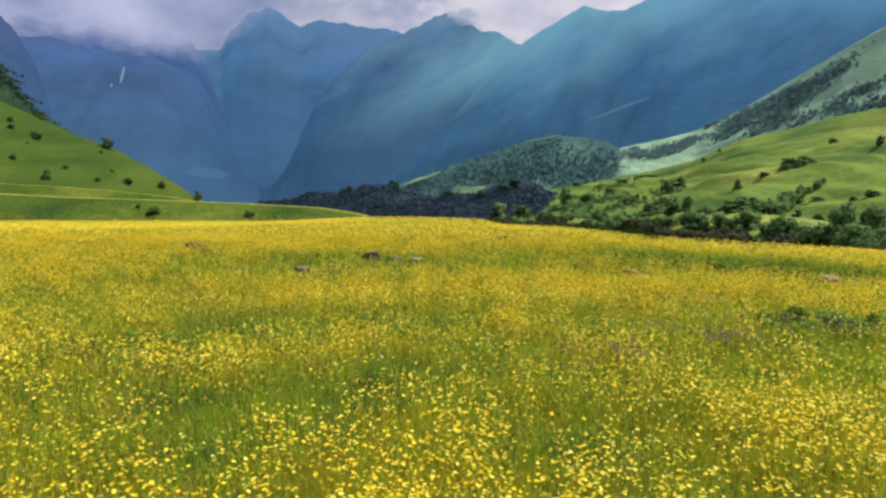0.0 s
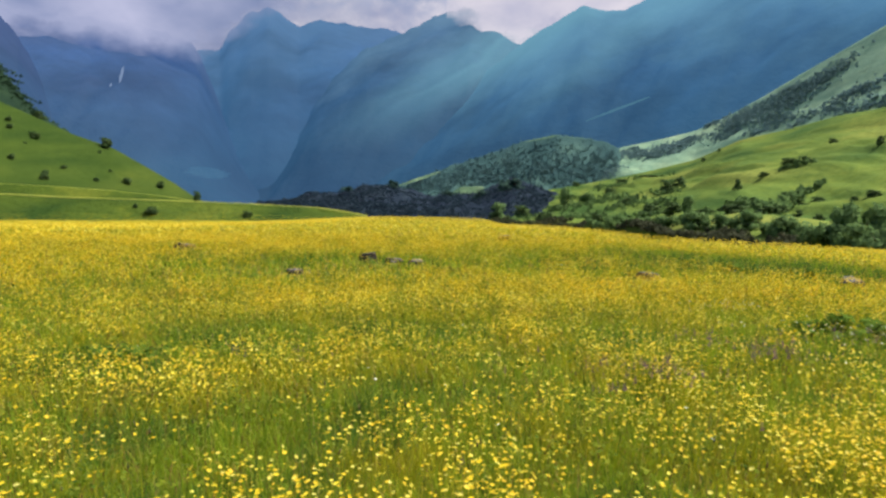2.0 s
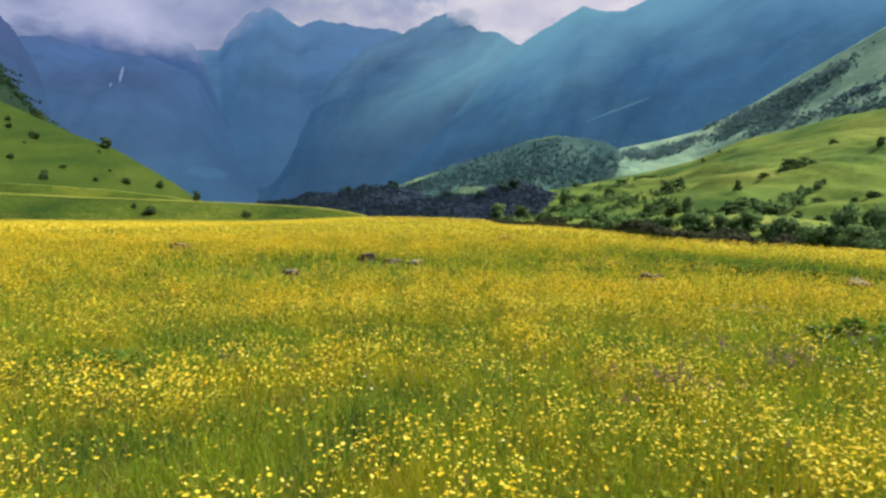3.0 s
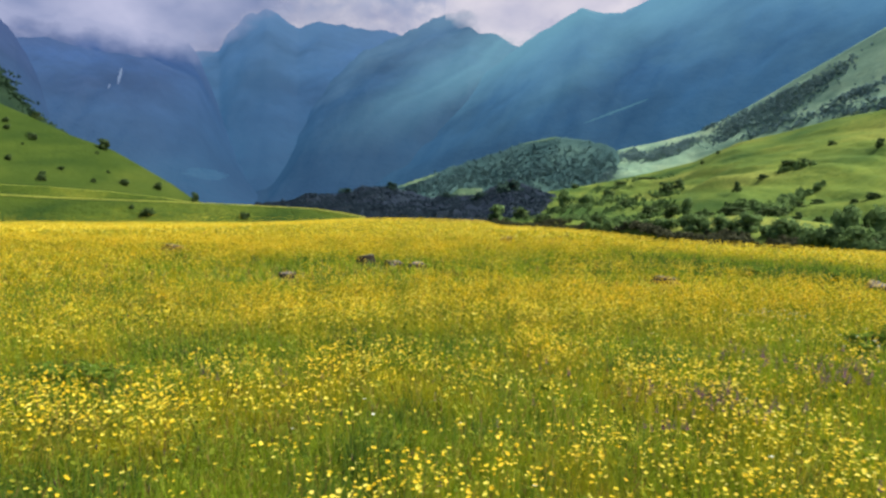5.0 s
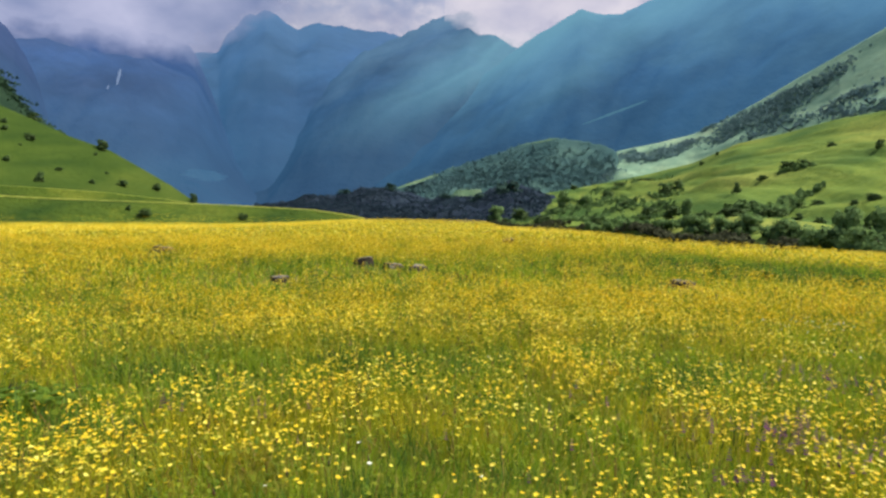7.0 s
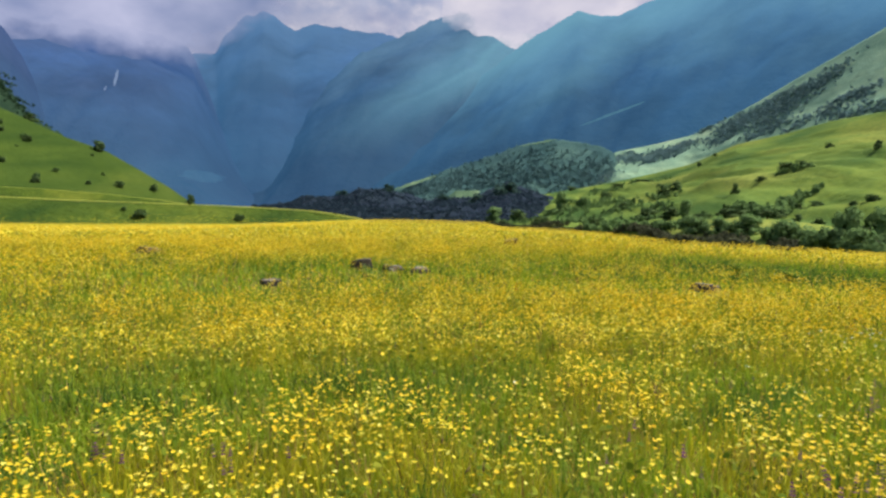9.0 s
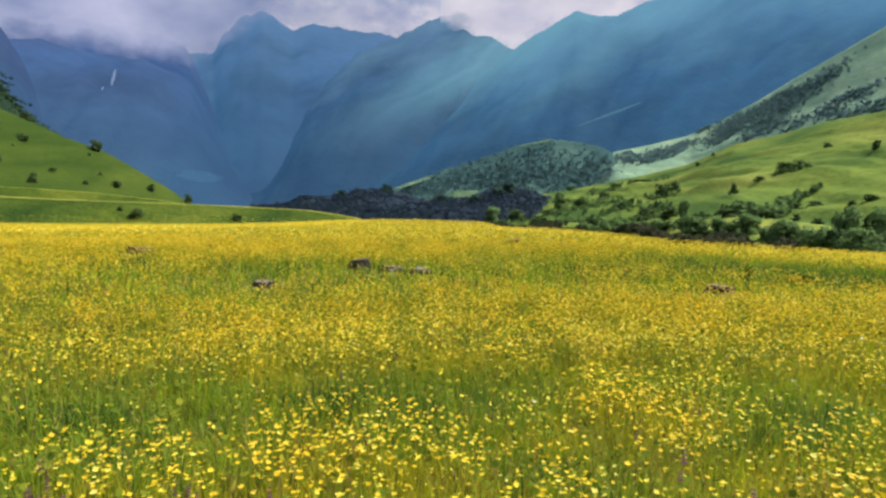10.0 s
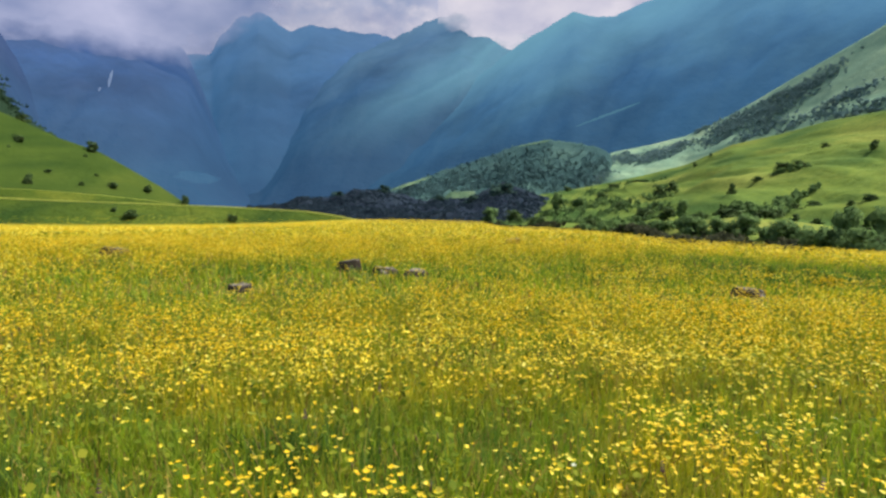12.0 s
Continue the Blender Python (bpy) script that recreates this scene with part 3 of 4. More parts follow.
ROCKS = [
    (-1.70, 14.1, 0.30, 0.25, 0.26, "pale topped grey boulder standing out of the flowers"),
    (-1.2, 13.9, 0.34, 0.2, 0.17, "low dark stone among yellow flowers"),
    (-0.72, 13.8, 0.30, 0.2, 0.16, "small dark stone half hidden by grass"),
    (-2.82, 12.5, 0.33, 0.2, 0.155, "weathered flat stone half hidden by grass"),
    (-6.62, 16.9, 0.44, 0.28, 0.22, "brownish flat stone in the yellow meadow"),
    (3.50, 12.7, 0.38, 0.28, 0.18, "low lichened stone sunk in the grass"),
    (8.5, 14.7, 0.38, 0.34, 0.30, "light grey boulder on the meadow's edge"),
    (2.2, 25.5, 0.5, 0.4, 0.26, "pale flat stone far out in the golden flowers"),
]
for k, (x, y, w, d, h, label) in enumerate(ROCKS):
    rock_thing(x, y, w, d, h, k + 1, label)


# ---- bushes and trees ----
def leaf_cloud(seed, count, leaf, blobs, low=0.15, flat=1.0):
    """Leaf clumps on the skin of several uneven lobes, in a box 1 wide and 1 high."""
    g = np.random.default_rng(seed)
    c = np.stack([g.uniform(-0.3, 0.3, blobs), g.uniform(-0.3, 0.3, blobs), g.uniform(low + 0.15, 0.8, blobs)], -1)
    c[:, :2] *= (1.15 - c[:, 2:3])
    rad = g.uniform(0.14, 0.26, blobs)
    which = g.integers(0, blobs, count)
    d = g.normal(size=(count, 3))
    d /= np.linalg.norm(d, axis=1)[:, None]
    p = c[which] + d * (rad[which] * g.uniform(0.55, 1.08, count))[:, None] * np.array([1, 1, flat])
    p[:, 2] = np.maximum(p[:, 2], 0.02)
    n = d + g.normal(size=(count, 3)) * 0.5
    n /= np.linalg.norm(n, axis=1)[:, None]
    t = np.cross(n, g.normal(size=(count, 3)))
    t /= np.linalg.norm(t, axis=1)[:, None]
    b = np.cross(n, t)
    s = (leaf * g.uniform(0.6, 1.3, count))[:, None]
    v = np.stack([p - t * s, p - b * s * 0.6, p + t * s, p + b * s * 0.6], 1)
    soft = d * 0.8 + n * 0.25 + np.array([0, 0, 0.35])
    soft /= np.linalg.norm(soft, axis=1)[:, None]
    return v.reshape(-1, 3), np.arange(count * 4).reshape(-1, 4), np.repeat(soft, 4, 0)


def crown_mesh(name, v, f, n, mat):
    """Leaf clumps shaded with the roundness of the lobe that they sit on."""
    me = mesh_of(name, v, f, [mat], shade=True)
    me.normals_split_custom_set_from_vertices(n.tolist())
    return me


def limb(bm, a, b, ra, rb, sides=6):
    a, b = Vector(a), Vector(b)
    q = (b - a).to_track_quat("Z", "Y")
    rings = [[bm.verts.new(p + q @ Vector((r * math.cos(6.2832 * k / sides), r * math.sin(6.2832 * k / sides), 0))) for k in range(sides)] for p, r in ((a, ra), (b, rb))]
    for k in range(sides):
        bm.faces.new((rings[0][k], rings[0][(k + 1) % sides], rings[1][(k + 1) % sides], rings[1][k]))


def plant(name, seed, count, leaf, blobs, low, mat=None):
    """A bush or tree 1 m wide and high: trunk with limbs, and a crown of leaf clumps."""
    thing = new(name)
    v, f, n = leaf_cloud(seed, count, leaf, blobs, low)
    crown = new("crown", crown_mesh("crown", v, f, n, mat or LEAF))
    crown.parent = thing
    bm = bmesh.new()
    r = random.Random(seed)
    limb(bm, (0, 0, -0.05), (0.02, 0, 0.45), 0.035, 0.022)
    for _ in range(4):
        limb(bm, (0.01, 0, r.uniform(0.15, 0.4)), (r.uniform(-0.28, 0.28), r.uniform(-0.28, 0.28), r.uniform(0.5, 0.75)), 0.018, 0.006)
    me = bpy.data.meshes.new("trunk")
    bm.to_mesh(me)
    bm.free()
    me.materials.append(BARK)
    trunk = new("trunk", me)
    trunk.parent = thing
    return thing


def rest(P, x, y):
    """The height of a hill's surface at x, y."""
    q = P.reshape(-1, 3)
    k = np.argpartition((q[:, 0] - x) ** 2 + (q[:, 1] - y) ** 2, 3)[:3]
    return float(q[k, 2].mean())


def set_out(kinds, rows, P, label, category, group, sink=0.08, seed=3):
    """Stand plants of several kinds at (x, y, width, height) on a hill or on the ground."""
    r = random.Random(seed)
    for x, y, w, h in rows:
        z = rest(P, x, y) if P is not None else float(ground_z(np.array(x), np.array(y)))
        m = Matrix.Translation((x, y, z - h * sink)) @ Matrix.Rotation(r.uniform(0, 6.28), 4, "Z") @ Matrix.Diagonal((w * 1.25, w * 1.25, h * 1.15, 1))
        tagged(copy_thing(r.choice(kinds), m), label, category, group)


BUSHES = [plant("bush", 20 + k, 260, 0.11, 7, 0.0, BUSH_LEAF) for k in range(3)]
TUFTS = [plant("bush", 60 + k, 260, 0.08, 7, 0.0, TUFT_LEAF) for k in range(2)]
# Teal of distant haze is mixed into this leaf colour.
DARK_TREE = leaf_material("hazed_tree_leaf", ((0.0, (0.03, 0.06, 0.05)), (1.0, (0.045, 0.085, 0.065))), 0.45, 0.9, spec=0.02)
DARK_TREES = [plant("tree", 50 + k, 420, 0.075, 9, 0.05, DARK_TREE) for k in range(2)]
TREES = [plant("tree", 40 + k, 620, 0.065, 10, 0.1) for k in range(4)]

set_out(BUSHES, [
    (-226.4, 323.1, 3.6, 2.6), (-221, 316.1, 3.6, 2.1), (-210.6, 319.3, 6, 3.9), (-183.1, 285.1, 4.6, 4.6), (-173.2, 308.1, 2.6, 2),
    (-163.6, 319.5, 6.6, 3.2), (-154, 336, 5.1, 4), (-140.5, 351.9, 4.9, 5.6), (-190.2, 349, 7.3, 5.9), (-225, 345, 7, 4.5),
    (-208.7, 309.3, 1.9, 1.2), (-187.1, 304.8, 3.3, 1.4), (-175, 324.6, 2.7, 1.2), (-203, 290.9, 3.4, 2.4), (-187.8, 338.8, 2.4, 1.6),
], LEFT_P, "dark round bush on the grazed green hillside", "bush", "bushes on the west hillside")
set_out(BUSHES, [(-41.4, 88.2, 2.2, 1.2), (-43.9, 88.9, 0.8, 0.6), (-30, 95.1, 1.9, 1.0)], TERRACE_P,
        "small dark bush on the terrace bank", "bush", "bushes on the terrace bank")
set_out(BUSHES, [
    (81.3, 220.2, 7.8, 4.7), (107.9, 343.3, 2.2, 3.3), (123.6, 342, 8, 8), (136.1, 354.6, 9.1, 5.6), (106.7, 225.2, 2.9, 4.1),
    (129.8, 252.1, 4.7, 2.1), (139.7, 251.8, 8, 3.2), (143.3, 246.3, 6.3, 3.2), (182.5, 291.7, 4.5, 2.9), (158.9, 226.2, 3.6, 3.6),
    (118.6, 176.3, 2.3, 1.6), (113.9, 189.5, 5.3, 1.8), (107.2, 186.8, 4.7, 2), (101.4, 185.3, 4.7, 2.3), (94.2, 163.9, 3.1, 2.1),
    (89.8, 148.5, 2.9, 1.6), (193.5, 461.5, 3.7, 3.2), (200.5, 452.4, 2.7, 2.7), (107.7, 163, 2.2, 1.4), (110.6, 159.9, 3.9, 1.8),
    (102, 194.5, 2.8, 1), (92.7, 135.5, 3.3, 1.5),
], SLOPE_P, "dark green shrub on the sunlit pasture slope", "bush", "shrubs on the east slope")
# A few of these thickets are added to darken shaded hollows.
set_out(BUSHES, [
    (54.8, 423.2, 14, 9), (66.7, 268.4, 6.6, 5), (55.3, 332.7, 12.4, 6.2), (95.9, 321.3, 6.8, 4.3), (84.7, 252.7, 9.8, 5.4),
    (87.4, 205.6, 10, 2.5), (79.3, 190.2, 4.5, 2.3), (87.3, 185.4, 11, 2.6), (95.3, 181.5, 7.5, 2.6), (154.4, 716.3, 10.8, 5.4),
    (163.7, 567.7, 16, 4.4), (180.8, 541.7, 21, 4.2), (120.7, 445.9, 10, 6.8),
], SLOPE_P, "spreading dark thicket in a fold of the slope", "bush", "thickets on the east slope", seed=5)
set_out(TREES, [(83.2, 210.6, 4.6, 7), (84.8, 428, 13, 13.5), (98.4, 419.5, 11, 11), (39.1, 444, 14, 12)], SLOPE_P,
        "dark leafy tree standing on the lower slope", "tree", "trees on the east slope")
set_out(DARK_TREES, [(62.9, 569.8, 26, 17), (40, 640, 18, 12), (5, 690, 16, 10), (-60, 730, 18, 10), (-120, 770, 18, 9)], MORAINE_P,
        "dark tree on the moraine ridge", "tree", "trees on the moraine")

set_out(TUFTS, [(3.45, 7.7, 0.45, 0.26), (3.8, 7.75, 0.5, 0.28), (4.15, 7.7, 0.5, 0.28), (4.5, 7.6, 0.4, 0.25), (4.0, 7.4, 0.5, 0.24), (-3.0, 6.7, 0.4, 0.22), (-2.7, 6.75, 0.4, 0.2)], None,
        "leafy dark green herb clump among yellow flowers", "herb", "herb clumps in the meadow", sink=0.0, seed=6)
set_out(TUFTS, [(6.25, 15.3, 0.6, 0.42), (7.3, 14.0, 0.5, 0.36), (7.9, 16.0, 0.4, 0.36), (5.4, 15.6, 0.4, 0.33)], None,
        "low dark green tuft in the grassy swale", "bush", "tufts in the meadow swale", sink=0.0)

# the hedge of trees and shrubs along the stream below the meadow
r_hedge = random.Random(11)
hedge = []
for k in range(42):
    f = k / 41
    a = radians(13.5 + 25 * f + r_hedge.uniform(-0.3, 0.3))
    d = 225 - 130 * f + r_hedge.uniform(-5, 5)
    tall = 3.2 + 1.6 * f + r_hedge.uniform(-0.6, 1.4)
    hedge.append((d * math.sin(a), d * math.cos(a), tall * r_hedge.uniform(1.0, 1.5), tall))
hedge += [(71, 110, 6.5, 9.0), (75, 108, 6.0, 8.0), (66, 112, 5.5, 6.5)]
set_out(TREES, hedge, SLOPE_P, "dark green streamside tree behind the meadow", "tree", "hedge trees along the stream", sink=0.2, seed=9)
for ob in BUSHES + TUFTS + TREES + DARK_TREES:
    for o in (*ob.children, ob):
        bpy.data.objects.remove(o)


def woods(name, P, spots, count, size, label, seed, mat, leaf=0.24, leaves=26):
    """Far woods: many crowns of leaf clumps standing in drifts on a hill."""
    g = np.random.default_rng(seed)
    vs, fs, ns, n = [], [], [], 0
    shapes = [leaf_cloud(seed * 10 + k, leaves, leaf, 4, 0.0) for k in range(5)]
    area = np.array([w * h for _, _, w, h in spots])
    pick = g.choice(len(spots), count, p=area / area.sum())
    q = P.reshape(-1, 3)
    for k in pick:
        x, y, w, h = spots[k]
        px, py = x + g.normal() * w * 0.45, y + g.normal() * h * 0.45
        z = q[np.argmin((q[:, 0] - px) ** 2 + (q[:, 1] - py) ** 2), 2]
        v, f, soft = shapes[g.integers(5)]
        s = size * g.uniform(0.6, 1.3)
        vs.append(v * np.array([s * 1.2, s * 1.2, s]) + np.array([px, py, z - s * 0.1]))
        fs.append(f + n)
        ns.append(soft)
        n += len(v)
    me = crown_mesh(name, np.concatenate(vs), np.concatenate(fs), np.concatenate(ns), mat)
    return tagged(new(name, me), label, "woods", kind="stuff")


# FAR_LEAF, DARK_LEAF and HAZY_LEAF carry painted haze in their bluish colours.
FAR_LEAF = leaf_material("hazed_far_leaf", ((0.0, (0.14, 0.235, 0.24)), (1.0, (0.19, 0.29, 0.28))), 0.5, 0.9, spec=0.02)
SPUR_LEAF = leaf_material("spur_leaf", ((0.0, (0.028, 0.06, 0.034)), (1.0, (0.045, 0.085, 0.045))), 0.48, 0.9, spec=0.02)
SCRUB = leaf_material("scrub_leaf", ((0.0, (0.034, 0.040, 0.020)), (1.0, (0.075, 0.080, 0.042))), 0.4, 0.8, spec=0.04)
DARK_LEAF = leaf_material("hazed_dark_leaf", ((0.0, (0.032, 0.052, 0.074)), (1.0, (0.040, 0.064, 0.084))), 0.48, 0.9, spec=0.02)
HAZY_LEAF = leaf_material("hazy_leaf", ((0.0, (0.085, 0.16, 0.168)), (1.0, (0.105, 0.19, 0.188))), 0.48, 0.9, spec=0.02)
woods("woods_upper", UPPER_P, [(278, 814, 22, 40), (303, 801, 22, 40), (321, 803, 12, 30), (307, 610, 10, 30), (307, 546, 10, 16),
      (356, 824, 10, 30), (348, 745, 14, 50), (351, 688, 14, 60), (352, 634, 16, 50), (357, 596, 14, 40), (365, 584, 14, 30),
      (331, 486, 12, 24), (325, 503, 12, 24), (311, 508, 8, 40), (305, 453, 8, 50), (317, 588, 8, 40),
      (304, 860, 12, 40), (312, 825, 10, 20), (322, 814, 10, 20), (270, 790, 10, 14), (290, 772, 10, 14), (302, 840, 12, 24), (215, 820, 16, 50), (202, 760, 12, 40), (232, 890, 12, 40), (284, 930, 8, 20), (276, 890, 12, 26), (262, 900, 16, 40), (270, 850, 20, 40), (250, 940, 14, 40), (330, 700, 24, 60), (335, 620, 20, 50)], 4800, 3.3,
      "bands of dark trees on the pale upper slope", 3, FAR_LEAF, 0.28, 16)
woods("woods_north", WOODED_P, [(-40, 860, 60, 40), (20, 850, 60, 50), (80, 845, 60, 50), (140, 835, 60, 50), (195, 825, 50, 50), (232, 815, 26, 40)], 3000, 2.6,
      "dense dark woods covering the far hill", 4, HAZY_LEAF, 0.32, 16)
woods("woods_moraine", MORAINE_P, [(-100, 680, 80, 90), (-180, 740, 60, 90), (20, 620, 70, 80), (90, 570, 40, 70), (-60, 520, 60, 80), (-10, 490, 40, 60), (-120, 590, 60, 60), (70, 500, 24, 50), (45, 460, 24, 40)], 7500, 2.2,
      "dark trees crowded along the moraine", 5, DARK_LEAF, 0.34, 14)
woods("woods_west", WOOD_P, [(-480, 690, 30, 40), (-520, 660, 50, 60), (-510, 620, 50, 70), (-560, 640, 40, 60)], 3200, 3.2, "dark trees on the wooded spur", 6, SPUR_LEAF, 0.3, 14)
# Some of these drifts stand in for shade in the slope's hollows.
woods("woods_slope", SLOPE_P, [(55, 423, 14, 40), (85, 428, 12, 50), (98, 420, 10, 50), (39, 444, 12, 50), (85, 253, 7, 16), (96, 321, 8, 30),
      (124, 345, 7, 26), (150, 560, 8, 60), (178, 545, 8, 60), (104, 190, 5, 12), (88, 200, 4, 16), (70, 330, 10, 60), (75, 280, 8, 40), (110, 390, 8, 60)], 900, 2.5, "low dark scrub, partly standing in for shade in the lower slope's folds", 7, LEAF)

# Scrub bands that also darken shaded contour folds, placed to fit the view.
BANDS = (((136, 249), (140, 238)), ((107, 196), (113, 202), (120, 207), (127, 209)), ((131, 362), (152, 400)), ((88, 331), (101, 351), (103, 337)),
         ((85, 266), (94, 282), (98, 281), (97, 265)), ((97, 210), (102, 204), (100, 194)), ((108, 536), (107, 475), (87, 365)), ((81, 407), (75, 438)))
drifts = []
for band in BANDS:
    for (x0, y0), (x1, y1) in zip(band, band[1:]):
        for k in range(6):
            f = k / 5
            drifts.append((x0 + (x1 - x0) * f, y0 + (y1 - y0) * f, 2.2, 3.5))
woods("contour_scrub", SLOPE_P, drifts, 520, 1.9, "low green scrub in bands along the slope", 12, LEAF)
woods("edge_scrub", SLOPE_P, [(30, 400, 10, 40), (40, 350, 9, 40), (50, 300, 8, 40), (24, 430, 8, 30), (36, 440, 12, 30), (57, 245, 5, 24)], 900, 2.6,
      "dark undergrowth below the edge of the meadow", 14, SCRUB)
woods("hedge_scrub", SLOPE_P, [(61, 130, 3, 10), (67, 119, 3, 8), (60, 158, 3, 16), (64, 142, 3, 12), (72, 110, 3, 8), (59, 180, 3, 16), (61, 205, 3, 16)], 420, 2.0,
      "dark brown undergrowth at the foot of the hedge", 8, SCRUB)


# ---- meadow growth ----
# x, y, half width, half depth, strength
YELLOW = [
    (-1.0, 6.35, 0.75, 0.42, 0.7), (-1.85, 5.72, 0.75, 0.26, 0.3), (-1.5, 6.05, 0.6, 0.3, 0.15), (4.0, 10.5, 2.6, 0.75, 0.7), (1.05, 5.25, 0.45, 0.14, 0.15),
    (-0.75, 6.7, 0.4, 0.3, 0.65), (-0.97, 6.98, 0.2, 0.17, 0.5), (2.05, 9.9, 0.9, 0.8, 0.5), (-1.1, 8.32, 0.35, 0.25, 0.5), 
    (0.5, 7.55, 0.55, 0.4, 0.45), (-0.1, 3.8, 0.7, 0.3, 0.3), (-9.0, 21.0, 6.0, 5.0, 0.6), (1.0, 30.0, 6.0, 8.0, 0.4), (0.6, 11.2, 2.2, 0.6, 0.3), (1.3, 8.7, 1.5, 0.8, 0.35), (0.6, 6.6, 0.6, 0.4, 0.2), (-1.0, 9.4, 1.2, 0.8, 0.2),
]
GREEN = [
    (-2.95, 6.5, 0.62, 0.5, 1.1), (-0.1, 5.8, 0.5, 0.25, 0.45), (-0.62, 5.1, 0.22, 0.36, 1.0), (3.75, 7.2, 0.8, 0.5, 1.2), (8.6, 17.0, 4.8, 3.0, 1.7),
    (-0.93, 5.32, 0.6, 0.17, 0.8), (-1.06, 7.52, 0.26, 0.26, 0.95), (-2.3, 7.45, 0.45, 0.26, 0.7), (-0.6, 7.66, 0.5, 0.22, 0.65), (-0.5, 7.05, 0.32, 0.2, 0.7),
    (-1.0, 12.6, 2.6, 2.2, 0.25), (1.6, 15.8, 4.6, 2.6, 0.3), (-4.5, 14.5, 2.5, 1.2, 0.45), (0.75, 5.6, 0.4, 0.2, 0.6), (-1.7, 4.95, 0.7, 0.3, 0.4), (-1.75, 7.1, 0.45, 0.3, 0.35), (-2.0, 7.9, 0.9, 0.6, 0.5), (-3.2, 9.0, 1.0, 0.8, 0.3), (1.3, 7.3, 0.4, 0.4, 0.3), (2.3, 6.4, 0.5, 0.4, 0.35), (0.9, 4.85, 0.5, 0.25, 0.35), (-1.2, 4.3, 0.4, 0.18, 0.3), (0.7, 4.2, 0.25, 0.2, 0.35),
]
PURPLES = [  # with the number of spikes
    (2.4, 6.35, 0.3, 0.26, 60), (1.9, 6.66, 0.22, 0.26, 44), (1.1, 5.7, 0.5, 0.24, 46), (2.15, 6.16, 0.14, 0.2, 30), (1.24, 5.75, 0.24, 0.15, 26), (0.78, 5.33, 0.09, 0.1, 9),
    (1.33, 5.4, 0.09, 0.1, 12), (3.5, 6.75, 0.75, 0.22, 90), (-1.21, 6.0, 0.05, 0.04, 6), (-1.69, 6.02, 0.06, 0.05, 6), (0.5, 6.0, 2.4, 1.4, 36),
]


def patch_sum(rows, x, y):
    return sum(k * np.exp(-((x - px) / w) ** 2 - ((y - py) / h) ** 2) for px, py, w, h, k in rows)


def flowers_at(x, y):
    """How thick the yellow flowers stand, 0 to 1."""
    d = 0.46 + 1.3 * (fbm(x * 0.6 + 57, y * 1.0 + 3, 3, 21) - 0.5) + 1.2 * (fbm(x * 2.2, y * 2.8, 2, 33) - 0.5)
    d = d + patch_sum(YELLOW, x, y) - patch_sum(GREEN, x, y)
    d = d + 0.16 * smooth(5.1, 4.5, y) + 0.06 * smooth(7.2, 9.0, y) + 0.24 * smooth(11, 20, np.hypot(x, y))
    return np.clip(d, 0.03, 1)


def bunches(x, y, scale):
    """Flowers and stems stand in bunches, with gaps between them."""
    return smooth(0.34, 0.62, fbm(x * scale + 11, y * scale * 1.15, 2, 61))


def hollow_at(x, y):
    """Where the growth is rank, dark and leafy, 0 to 1."""
    return np.clip(patch_sum(GREEN, x, y) * 0.9 + 1.6 * (fbm(x * 1.9 + 3, y * 2.3, 3, 91) - 0.62), 0, 1)


def clear_of_rocks(x, y):
    ok = np.ones(len(x), bool)
    for rx, ry, w, d, h, _ in ROCKS:
        ok &= ((x - rx) / (w * 0.85)) ** 2 + ((y - ry + 0.12) / (d + 0.1)) ** 2 > 1
    return ok


def strewn(r0, r1, density, az=41.0):
    """Even random places in a ring of the meadow ahead, from r0 to r1 metres."""
    n = int(math.radians(2 * az) * 0.5 * (r1**2 - r0**2) * density)
    r = np.sqrt(rng.uniform(r0**2, r1**2, n))
    a = np.radians(rng.uniform(-az, az, n) + 0.6)
    x, y = -0.3 + r * np.sin(a), r * np.cos(a)
    keep = (y < np.interp(x, EDGE_X, EDGE_Y) + 1.5) & clear_of_rocks(x, y) & (np.hypot(x, y) < 64 + 26 * smooth(-9, -20, x))
    return x[keep], y[keep]


def around(r0, r1, density):
    """Even random places in the rest of the ring, beside and behind the walk."""
    n = int(math.pi * (r1**2 - r0**2) * density)
    r, a = np.sqrt(rng.uniform(r0**2, r1**2, n)), rng.uniform(-180, 180, n)
    keep = (np.abs(a - 0.6) > 41) | (r < 2.4)
    r, a = r[keep], np.radians(a[keep])
    x, y = -0.3 + r * np.sin(a), r * np.cos(a)
    keep = (y < np.interp(x, EDGE_X, EDGE_Y) + 1.5) & clear_of_rocks(x, y)
    return x[keep], y[keep]


def stamp(tv, tf, pos, size, yaw, lean, way):
    """Copies of a small shape (tv, tf) at many places, turned by yaw and leaning by lean towards way."""
    n = len(pos)
    c, s = np.cos(yaw)[:, None], np.sin(yaw)[:, None]
    v = tv[None] * (size[:, None, :] if size.ndim == 2 else size[:, None, None])
    v = np.stack([v[..., 0] * c - v[..., 1] * s, v[..., 0] * s + v[..., 1] * c, v[..., 2]], -1)
    cl, sl, cw, sw = (f[:, None] for f in (np.cos(lean), np.sin(lean), np.cos(way), np.sin(way)))
    along = v[..., 0] * cw + v[..., 1] * sw
    push = along * (cl - 1) + v[..., 2] * sl
    v = np.stack([v[..., 0] + push * cw, v[..., 1] + push * sw, v[..., 2] * cl - along * sl], -1) + pos[:, None, :]
    k = len(tv)
    return v.reshape(-1, 3), [f[None] + (np.arange(n) * k)[:, None, None] for f in tf]


